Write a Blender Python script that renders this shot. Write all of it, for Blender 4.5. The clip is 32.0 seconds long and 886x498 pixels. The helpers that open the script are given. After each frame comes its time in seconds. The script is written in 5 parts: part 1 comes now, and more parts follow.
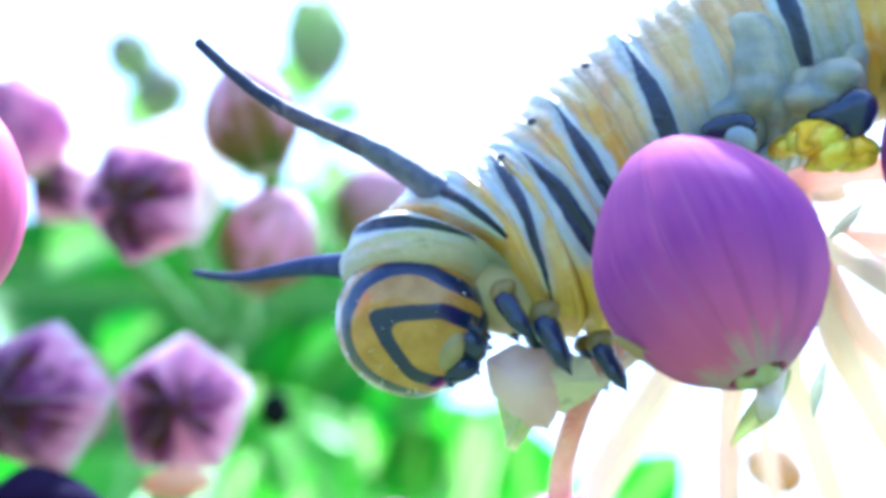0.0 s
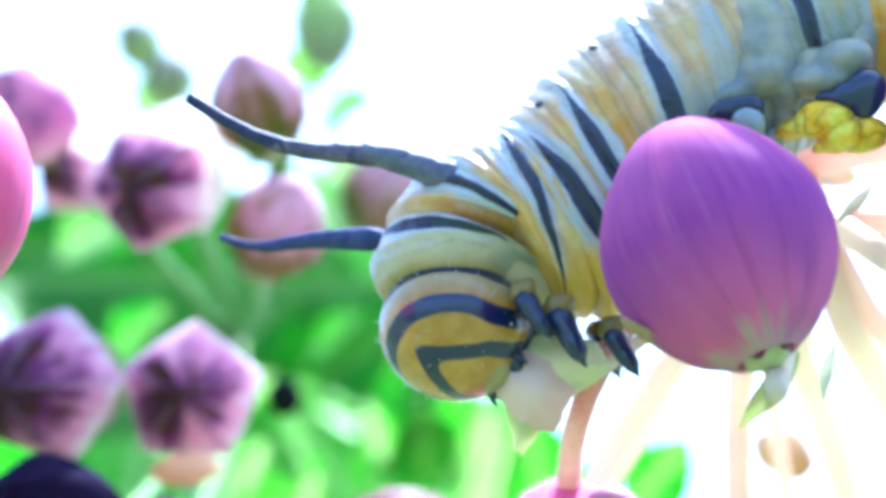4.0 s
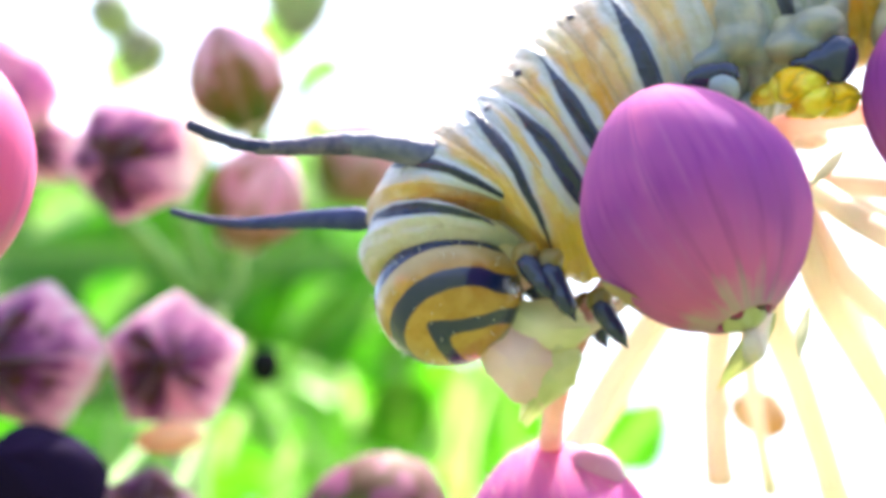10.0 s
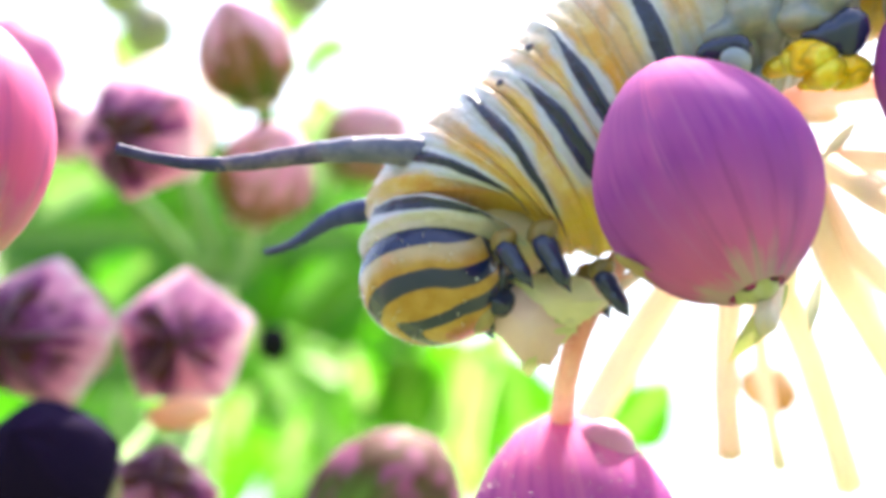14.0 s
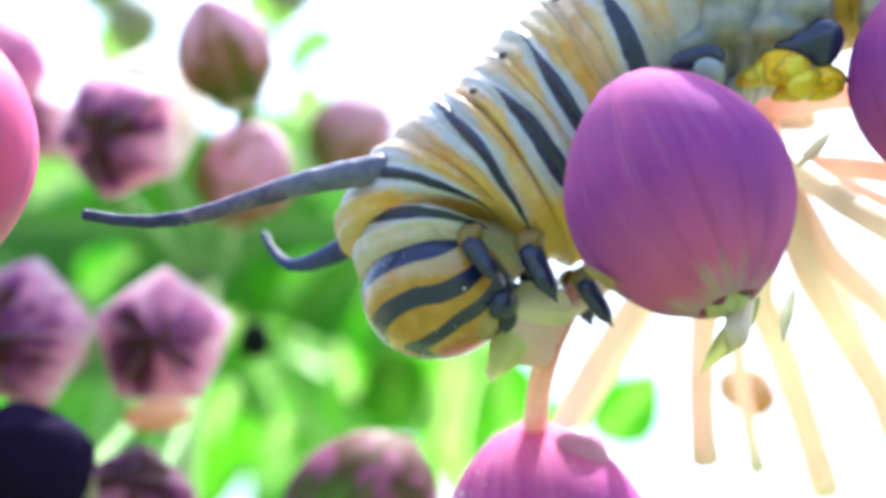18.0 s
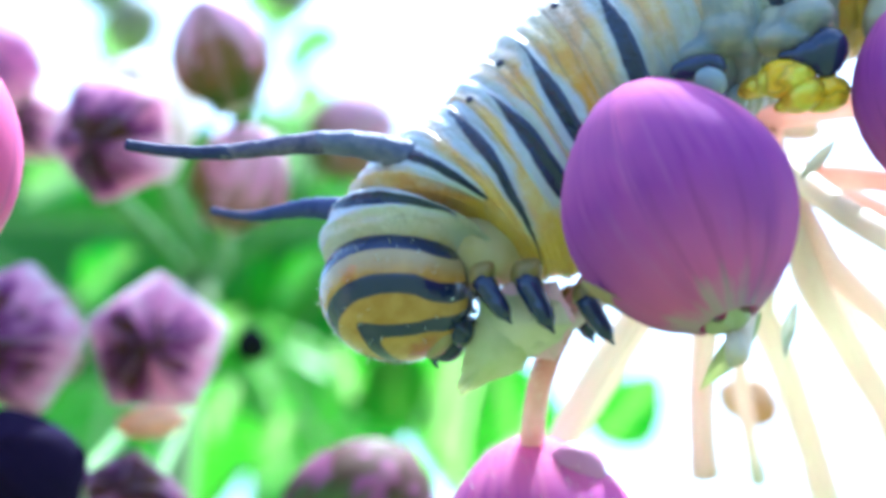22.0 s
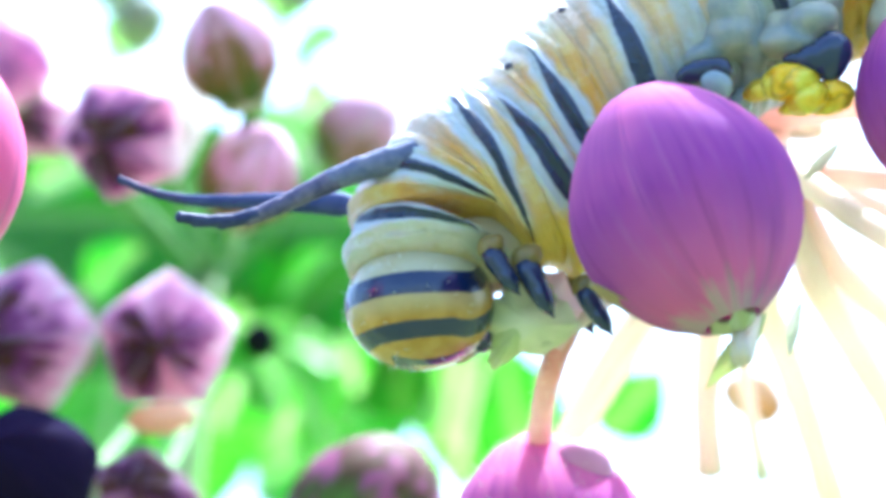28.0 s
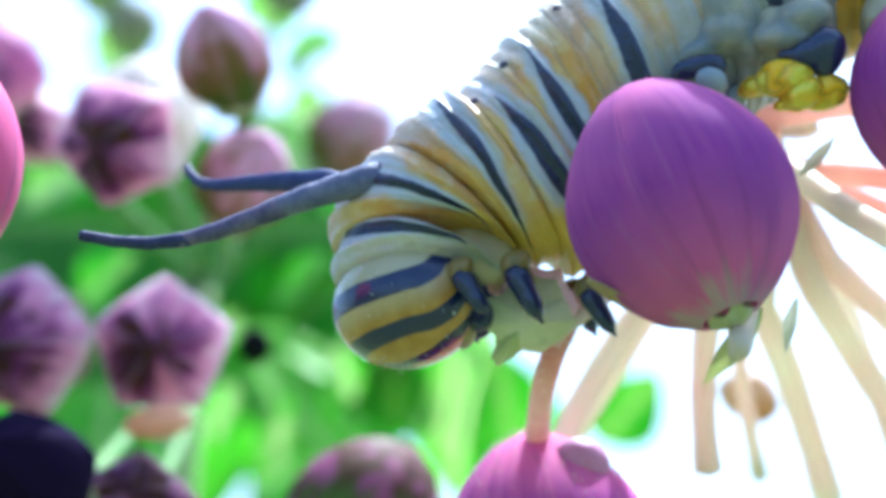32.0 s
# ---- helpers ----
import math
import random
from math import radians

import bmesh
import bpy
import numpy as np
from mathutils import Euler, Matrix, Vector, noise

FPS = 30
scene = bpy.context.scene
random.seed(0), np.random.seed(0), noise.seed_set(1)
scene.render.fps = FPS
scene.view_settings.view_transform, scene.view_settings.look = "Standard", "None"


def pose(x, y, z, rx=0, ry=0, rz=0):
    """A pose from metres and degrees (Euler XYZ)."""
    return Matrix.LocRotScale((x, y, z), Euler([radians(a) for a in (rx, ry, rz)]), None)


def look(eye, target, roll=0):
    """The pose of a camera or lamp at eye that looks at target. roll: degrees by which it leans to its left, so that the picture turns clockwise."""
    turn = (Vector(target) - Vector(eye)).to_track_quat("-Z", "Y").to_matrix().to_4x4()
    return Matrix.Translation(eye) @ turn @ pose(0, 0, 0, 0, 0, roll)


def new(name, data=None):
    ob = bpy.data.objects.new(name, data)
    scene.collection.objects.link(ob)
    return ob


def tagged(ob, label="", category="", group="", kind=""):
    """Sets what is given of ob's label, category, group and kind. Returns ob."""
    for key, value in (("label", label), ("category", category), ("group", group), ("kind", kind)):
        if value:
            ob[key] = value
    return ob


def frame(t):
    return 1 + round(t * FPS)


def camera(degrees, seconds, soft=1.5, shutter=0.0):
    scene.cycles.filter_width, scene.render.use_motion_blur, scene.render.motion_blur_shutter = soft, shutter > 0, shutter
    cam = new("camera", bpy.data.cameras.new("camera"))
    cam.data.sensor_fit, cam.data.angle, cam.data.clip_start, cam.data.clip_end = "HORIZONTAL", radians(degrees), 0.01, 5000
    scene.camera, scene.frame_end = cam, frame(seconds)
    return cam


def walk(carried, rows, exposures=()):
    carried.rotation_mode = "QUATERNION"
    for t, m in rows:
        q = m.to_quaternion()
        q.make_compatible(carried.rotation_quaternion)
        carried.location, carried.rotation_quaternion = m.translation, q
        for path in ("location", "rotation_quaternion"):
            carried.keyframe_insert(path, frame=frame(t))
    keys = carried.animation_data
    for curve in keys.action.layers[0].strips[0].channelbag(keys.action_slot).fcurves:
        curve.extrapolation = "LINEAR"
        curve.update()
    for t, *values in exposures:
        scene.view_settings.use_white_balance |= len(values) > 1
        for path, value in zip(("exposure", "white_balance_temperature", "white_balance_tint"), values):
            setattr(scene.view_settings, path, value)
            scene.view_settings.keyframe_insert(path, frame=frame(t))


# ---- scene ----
# ---- plan: millimetres on axes that lean back with the camera; BASE turns it into the world ----
MM = 0.001
BASE = pose(0, 0, 0.75, 20, 0, 0)


def spot(x, y, z, rx=0, ry=0, rz=0):
    return pose(x * MM, y * MM, z * MM, rx, ry, rz)


def view(pitch, yaw, roll, x, y, z):
    return BASE @ spot(x, y, z, 0, 0, yaw) @ pose(0, 0, 0, 90 + pitch) @ pose(0, 0, 0, 0, 0, -roll)


cam = camera(30, 32.0, soft=4.2, shutter=0.5)
cam.data.dof.use_dof = True
cam.data.dof.focus_distance = 0.0390
cam.data.dof.aperture_fstop = 72
walk(cam, [
    (0.0, view(2.44, 0.89, -0.68, -0.24, 0.21, -0.56)),
    (0.5, view(2.35, 0.73, -0.70, -0.30, 0.29, -0.74)),
    (1.0, view(2.25, 0.69, -0.69, -0.16, 0.49, -0.44)),
    (1.5, view(2.21, 0.63, -0.60, -0.22, 0.61, -0.55)),
    (2.0, view(2.11, 0.95, -0.53, -0.02, 0.56, -0.42)),
    (2.5, view(1.99, 1.05, -0.41, 0.04, 0.49, -0.48)),
    (3.0, view(1.94, 1.13, -0.49, 0.00, 0.34, -0.54)),
    (3.5, view(2.09, 1.25, -0.47, -0.11, 0.42, -0.69)),
    (5.5, view(1.66, 0.60, -0.41, -0.47, -0.30, -0.52)),
    (6.0, view(1.47, -0.02, -0.21, -0.68, -0.46, -0.85)),
    (6.5, view(1.37, 0.19, -0.20, -0.54, -0.52, -0.93)),
    (7.0, view(1.22, 0.11, -0.02, -0.59, -0.56, -0.96)),
    (7.5, view(1.28, -0.05, 0.11, -0.66, -0.51, -1.07)),
    (8.0, view(1.40, 0.06, 0.25, -0.41, -0.52, -0.88)),
    (8.5, view(1.42, 0.07, 0.28, -0.45, -0.58, -0.77)),
    (9.0, view(1.38, 0.10, 0.16, -0.51, -0.44, -0.67)),
    (9.5, view(1.17, 0.26, 0.35, -0.40, -0.51, -0.72)),
    (10.0, view(0.91, 0.24, 0.35, -0.45, -0.44, -0.69)),
    (10.5, view(0.71, 0.31, 0.29, -0.45, -0.61, -0.59)),
    (11.0, view(0.60, 0.25, 0.32, -0.44, -0.54, -0.71)),
    (11.5, view(0.46, 0.34, 0.49, -0.40, -0.37, -0.62)),
    (12.0, view(0.43, 0.18, 0.58, -0.41, -0.49, -0.45)),
    (12.5, view(0.32, 0.23, 0.63, -0.54, -0.55, -0.54)),
    (13.0, view(0.17, 0.04, 0.64, -0.86, -0.41, -0.88)),
    (13.5, view(0.11, 0.26, 0.46, -0.67, -0.40, -0.76)),
    (14.0, view(0.26, 0.42, 0.47, -0.62, -0.50, -0.88)),
    (14.5, view(0.15, 0.53, 0.31, -0.33, -0.78, -0.63)),
    (16.5, view(-0.20, -0.44, 0.15, -0.36, -0.60, -0.59)),
    (17.0, view(-0.05, -0.51, 0.11, -0.43, -0.34, -0.71)),
    (17.5, view(-0.25, -0.27, 0.27, -0.18, -0.33, -0.53)),
    (18.0, view(-0.17, 0.11, 0.23, -0.15, -0.35, -0.35)),
    (18.5, view(-0.03, 0.31, -0.04, 0.03, -0.11, -0.16)),
    (19.0, view(-0.00, -0.00, -0.00, 0.00, 0.00, 0.00)),
    (19.5, view(0.08, 0.05, -0.21, -0.01, 0.34, -0.01)),
    (20.0, view(-0.11, 0.19, -0.23, -0.00, 0.55, 0.04)),
    (20.5, view(-0.27, 0.07, -0.18, -0.14, 0.40, -0.02)),
    (21.0, view(-0.33, 0.18, -0.10, 0.03, 0.62, 0.12)),
    (21.5, view(-0.31, -0.04, -0.08, -0.09, 0.42, -0.07)),
    (22.0, view(-0.29, 0.21, -0.06, 0.04, 0.47, 0.02)),
    (22.5, view(-0.27, 0.08, -0.01, -0.01, 0.52, 0.01)),
    (23.0, view(-0.11, 0.14, -0.18, -0.07, 0.45, -0.04)),
    (23.5, view(-0.11, 0.18, -0.20, -0.07, 0.20, 0.01)),
    (24.0, view(-0.06, 0.19, -0.29, -0.15, 0.16, -0.14)),
    (24.5, view(-0.17, 0.13, -0.32, -0.14, 0.08, -0.04)),
    (26.5, view(-0.51, -0.06, 0.18, -0.03, -0.06, 0.12)),
    (27.0, view(-0.53, -0.04, 0.31, -0.25, -0.11, -0.07)),
    (27.5, view(-0.52, 0.25, 0.26, -0.15, -0.27, -0.02)),
    (28.0, view(-0.54, 0.34, -0.06, -0.09, -0.10, 0.22)),
    (28.5, view(-0.46, 0.28, -0.12, -0.15, -0.19, 0.09)),
    (29.0, view(-0.44, 0.29, -0.18, -0.09, -0.06, 0.08)),
    (29.5, view(-0.49, 0.28, 0.12, -0.03, -0.17, 0.08)),
    (30.0, view(-0.46, 0.04, 0.15, -0.14, -0.04, 0.09)),
    (30.5, view(-0.48, 0.12, 0.23, -0.02, -0.27, 0.02)),
    (31.0, view(-0.46, 0.24, 0.23, -0.04, -0.10, 0.09)),
    (31.5, view(-0.30, 0.23, 0.39, -0.13, -0.21, -0.05)),
    (32.0, view(-0.22, 0.08, 0.38, -0.20, -0.18, -0.05)),
], exposures=[
    (0.0, 2.04, 4850, 3), (6.0, 2.10, 5400, 3), (9.0, 2.10, 6600, 9), (14.5, 2.08, 7100, 12), (17.0, 1.84, 6600, 9), (19.0, 1.84, 5700, 3), (23.0, 1.84, 5000, 0), (28.0, 2.18, 5250, 1), (31.5, 2.12, 5250, 1), (32.0, 1.38, 5250, 1),
])

# ---- light ----
SUN_UP, SUN_TURN = 64, 30
world = bpy.data.worlds.new("sky")
scene.world = world
world.use_nodes = True
wn = world.node_tree.nodes
sky = wn.new("ShaderNodeTexSky")
sky.sky_type = "NISHITA"
sky.sun_disc = False
sky.sun_elevation, sky.sun_rotation = radians(SUN_UP), radians(SUN_TURN)
sky.dust_density, sky.air_density, sky.ozone_density = 3.5, 1.0, 1.0
wn["Background"].inputs["Strength"].default_value = 0.15
world.node_tree.links.new(sky.outputs["Color"], wn["Background"].inputs["Color"])
lamp = bpy.data.lights.new("sun", "SUN")
lamp.energy, lamp.angle, lamp.color = 5.0, radians(0.6), (1.0, 0.95, 0.88)
sun = new("sun", lamp)
toward = Vector((math.sin(radians(SUN_TURN)) * math.cos(radians(SUN_UP)), math.cos(radians(SUN_TURN)) * math.cos(radians(SUN_UP)), math.sin(radians(SUN_UP))))
sun.matrix_world = look(toward * 3, (0, 0, 0))


# ---- materials ----
class Nodes:
    """A small builder for a node material."""

    def __init__(self, name):
        self.mat = bpy.data.materials.new(name)
        self.mat.use_nodes = True
        self.t = self.mat.node_tree
        self.bsdf = self.t.nodes["Principled BSDF"]
        self.out = self.t.nodes["Material Output"]
        self.tex = self.t.nodes.new("ShaderNodeTexCoord")
        self.info = self.t.nodes.new("ShaderNodeObjectInfo")

    def put(self, socket, value):
        if isinstance(value, bpy.types.NodeSocket):
            self.t.links.new(value, socket)
        else:
            socket.default_value = value

    def m(self, op, a, b=0.0, c=0.0, clamp=False):
        n = self.t.nodes.new("ShaderNodeMath")
        n.operation, n.use_clamp = op, clamp
        for i, v in enumerate((a, b, c)):
            self.put(n.inputs[i], v)
        return n.outputs[0]

    def smooth(self, v, lo, hi, a=0.0, b=1.0):
        n = self.t.nodes.new("ShaderNodeMapRange")
        n.interpolation_type = "SMOOTHSTEP"
        for i, x in enumerate((v, lo, hi, a, b)):
            self.put(n.inputs[i], x)
        return n.outputs[0]

    def xyz(self, v=None):
        n = self.t.nodes.new("ShaderNodeSeparateXYZ")
        self.put(n.inputs[0], v or self.tex.outputs["Object"])
        return n.outputs

    def stored(self, name):
        n = self.t.nodes.new("ShaderNodeAttribute")
        n.attribute_name = name
        return n.outputs["Fac"]

    def vec(self, x, y, z):
        n = self.t.nodes.new("ShaderNodeCombineXYZ")
        for i, v in enumerate((x, y, z)):
            self.put(n.inputs[i], v)
        return n.outputs[0]

    def noise(self, scale, v=None, detail=3.0, rough=0.55, w=None):
        n = self.t.nodes.new("ShaderNodeTexNoise")
        if w is not None:
            n.noise_dimensions = "4D"
            self.put(n.inputs["W"], w)
        self.put(n.inputs["Vector"], v or self.tex.outputs["Object"])
        self.put(n.inputs["Scale"], scale)
        self.put(n.inputs["Detail"], detail)
        self.put(n.inputs["Roughness"], rough)
        return n.outputs[0]

    def mix(self, f, a, b):
        n = self.t.nodes.new("ShaderNodeMix")
        n.data_type = "RGBA"
        self.put(n.inputs[0], f)
        for s, v in ((n.inputs[6], a), (n.inputs[7], b)):
            self.put(s, v if isinstance(v, bpy.types.NodeSocket) else (*v, 1.0))
        return n.outputs[2]

    def ramp(self, f, stops):
        n = self.t.nodes.new("ShaderNodeValToRGB")
        while len(n.color_ramp.elements) < len(stops):
            n.color_ramp.elements.new(0.5)
        for e, (p, c) in zip(n.color_ramp.elements, stops):
            e.position, e.color = p, (*c, 1.0)
        self.put(n.inputs[0], f)
        return n.outputs[0]

    def done(self, color, rough=0.5, bump=None, depth=0.1, spec=0.5, thin=0.0, sss=0.0, radius=0.6, coat=0.0):
        b = self.bsdf
        self.put(b.inputs["Base Color"], color if isinstance(color, bpy.types.NodeSocket) else (*color, 1.0))
        self.put(b.inputs["Roughness"], rough)
        b.inputs["Specular IOR Level"].default_value = spec
        b.inputs["Coat Weight"].default_value = coat
        b.inputs["Coat Roughness"].default_value = 0.10
        if sss:
            b.inputs["Subsurface Weight"].default_value = sss
            b.inputs["Subsurface Radius"].default_value = (1.0, 0.7, 0.5)
            b.inputs["Subsurface Scale"].default_value = radius * MM
        if bump is not None:
            n = self.t.nodes.new("ShaderNodeBump")
            n.inputs["Strength"].default_value = 1.0
            n.inputs["Distance"].default_value = depth * MM
            self.put(n.inputs["Height"], bump)
            self.put(b.inputs["Normal"], n.outputs[0])
            if coat:
                self.put(b.inputs["Coat Normal"], n.outputs[0])
        if thin:
            tr = self.t.nodes.new("ShaderNodeBsdfTranslucent")
            self.put(tr.inputs["Color"], color if isinstance(color, bpy.types.NodeSocket) else (*color, 1.0))
            mx = self.t.nodes.new("ShaderNodeMixShader")
            mx.inputs[0].default_value = thin
            self.t.links.new(b.outputs[0], mx.inputs[1])
            self.t.links.new(tr.outputs[0], mx.inputs[2])
            self.t.links.new(mx.outputs[0], self.out.inputs["Surface"])
        return self.mat


K = 1000.0  # object space in millimetres


def petal_material(name, base, low, high, tip, height, thin=0.25, seam=0.0, veins=1.0, stops=(0.3, 0.68), fray=0.45, spec=0.16, dull=0.0):
    """Petal skin: colours from the foot of the bud to its tip, with fine lengthwise streaks."""
    n = Nodes(name)
    x, y, z = n.xyz()
    s = n.m("DIVIDE", n.m("MULTIPLY", z, K), height)
    ang = n.m("ARCTAN2", y, x)
    streak = n.noise(1.0, n.vec(n.m("MULTIPLY", ang, 11.0), n.m("MULTIPLY", s, 1.6), n.m("MULTIPLY", n.info.outputs["Random"], 30.0)), 4.0)
    blot = n.noise(900.0, None, 2.0, 0.5, n.m("MULTIPLY", n.info.outputs["Random"], 9.0))
    f = n.m("ADD", s, n.m("MULTIPLY", n.m("SUBTRACT", streak, 0.5), fray))
    f = n.m("ADD", f, n.m("MULTIPLY", n.m("SUBTRACT", blot, 0.5), 0.2))
    col = n.ramp(f, [(0.02, base), (stops[0], low), (stops[1], high), (stops[2] if len(stops) > 2 else 0.97, tip)])
    col = n.mix(n.smooth(streak, 0.5, 0.78, 0.0, 0.26 * veins), col, (0.80, 0.42, 0.68))
    col = n.mix(n.smooth(streak, 0.46, 0.25, 0.0, 0.40 * veins), col, (0.16, 0.03, 0.20))
    patch = n.noise(240.0, None, 2.0, 0.5, n.m("MULTIPLY", n.info.outputs["Random"], 4.0))
    col = n.mix(n.smooth(patch, 0.46, 0.66, 0.0, (0.12 if seam else 0.42) * min(1.0, veins)), col, (0.22, 0.06, 0.42))
    if seam:
        col = n.mix(n.smooth(n.m("ADD", n.m("ABSOLUTE", ang), n.m("MULTIPLY", n.m("SUBTRACT", streak, 0.5), 0.10)), 0.13, 0.02, 0.0, seam), col, (0.84, 0.60, 0.74))
    return n.done(col, n.smooth(blot, 0.3, 0.7, 0.42 + dull, 0.6 + dull), n.m("ADD", streak, n.m("MULTIPLY", blot, 0.3)), 0.02, spec, thin, 0.3, 0.5)


def mottled_material(name, foot, body, dark, brown, tip, height, rim, thin=0.5, pale=(0.62, 0.40, 0.58), coarse=4.5):
    """Crinkled petal of a far bud: pale streaks and dark blotches that run from the foot to the tip, each petal a little different."""
    n = Nodes(name)
    x, y, z = n.xyz()
    luck = n.info.outputs["Random"]
    s = n.m("DIVIDE", n.m("MULTIPLY", z, K), height)
    ang = n.m("ARCTAN2", y, x)
    streak = n.noise(1.0, n.vec(n.m("MULTIPLY", ang, coarse), n.m("MULTIPLY", s, 1.8), n.m("MULTIPLY", luck, 30.0)), 4.0, 0.6)
    blot = n.noise(950.0, None, 3.0, 0.6, n.m("MULTIPLY", luck, 9.0))
    f = n.m("ADD", s, n.m("MULTIPLY", n.m("SUBTRACT", streak, 0.5), 0.85))
    f = n.m("ADD", f, n.m("MULTIPLY", n.m("SUBTRACT", blot, 0.5), 0.55))
    f = n.m("ADD", f, n.m("MULTIPLY", n.m("SUBTRACT", luck, 0.5), 0.30))
    col = n.ramp(f, [(rim[0], foot), (rim[1], body), (rim[2], dark), (rim[3], tip)])
    spot = n.noise(1300.0, None, 2.0, 0.5, n.m("MULTIPLY", luck, 14.0))
    col = n.mix(n.m("MULTIPLY", n.smooth(spot, 0.50, 0.62, 0.0, 0.85), n.smooth(f, rim[1], rim[2])), col, brown)
    ridge = n.smooth(n.m("ADD", n.m("ABSOLUTE", ang), n.m("MULTIPLY", n.m("SUBTRACT", blot, 0.5), 0.16)), 0.12, 0.02, 0.0, 0.45)
    col = n.mix(ridge, col, pale)
    return n.done(col, n.smooth(blot, 0.3, 0.7, 0.45, 0.7), n.m("ADD", streak, blot), 0.10, 0.10, thin, 0.2, 0.4)


def plain_material(name, a, b, scale, rough=0.5, depth=0.05, spec=0.4, thin=0.0, sss=0.0, coat=0.0):
    """Two colours broken by noise at two scales."""
    n = Nodes(name)
    big = n.noise(scale * 1000.0 * 0.25, None, 2.0, 0.5, n.m("MULTIPLY", n.info.outputs["Random"], 7.0))
    fine = n.noise(scale * 1000.0, None, 4.0)
    f = n.m("ADD", n.m("MULTIPLY", big, 0.65), n.m("MULTIPLY", fine, 0.35))
    return n.done(n.mix(n.smooth(f, 0.35, 0.65), a, b), rough, fine, depth, spec, thin, sss, 0.5, coat)


def wrinkled_material(name, a, b, crease):
    """Soft folded skin of a foot: two yellows, with crease shade painted dark."""
    n = Nodes(name)
    big = n.noise(700.0, None, 2.0)
    fold = n.m("ABSOLUTE", n.m("SUBTRACT", n.noise(800.0, None, 2.0, 0.5), 0.5))
    col = n.mix(n.smooth(big, 0.4, 0.6), a, b)
    col = n.mix(n.smooth(fold, 0.035, 0.0, 0.0, 0.7), col, crease)
    return n.done(col, 0.3, n.smooth(fold, 0.0, 0.12), 0.16, 0.5, 0.1, 0.3, 0.4)


def leaf_material(name, a, b, vein, thin=0.5):
    n = Nodes(name)
    x, y, z = n.xyz()
    xm, ym = n.m("MULTIPLY", x, K), n.m("MULTIPLY", y, K)
    across = n.m("ABSOLUTE", ym)
    wave = n.m("SINE", n.m("MULTIPLY", n.m("SUBTRACT", xm, n.m("MULTIPLY", across, 0.8)), 1.5))
    ribs = n.smooth(wave, 0.9, 0.99)
    mid = n.smooth(across, 0.9, 0.3)
    cloud = n.noise(90.0, None, 3.0, 0.55, n.m("MULTIPLY", n.info.outputs["Random"], 9.0))
    col = n.mix(n.smooth(cloud, 0.3, 0.7), a, b)
    col = n.mix(n.m("MAXIMUM", n.m("MULTIPLY", ribs, 0.5), mid), col, vein)
    return n.done(col, 0.45, n.m("ADD", cloud, n.m("MULTIPLY", ribs, 0.4)), 0.3, 0.4, thin)


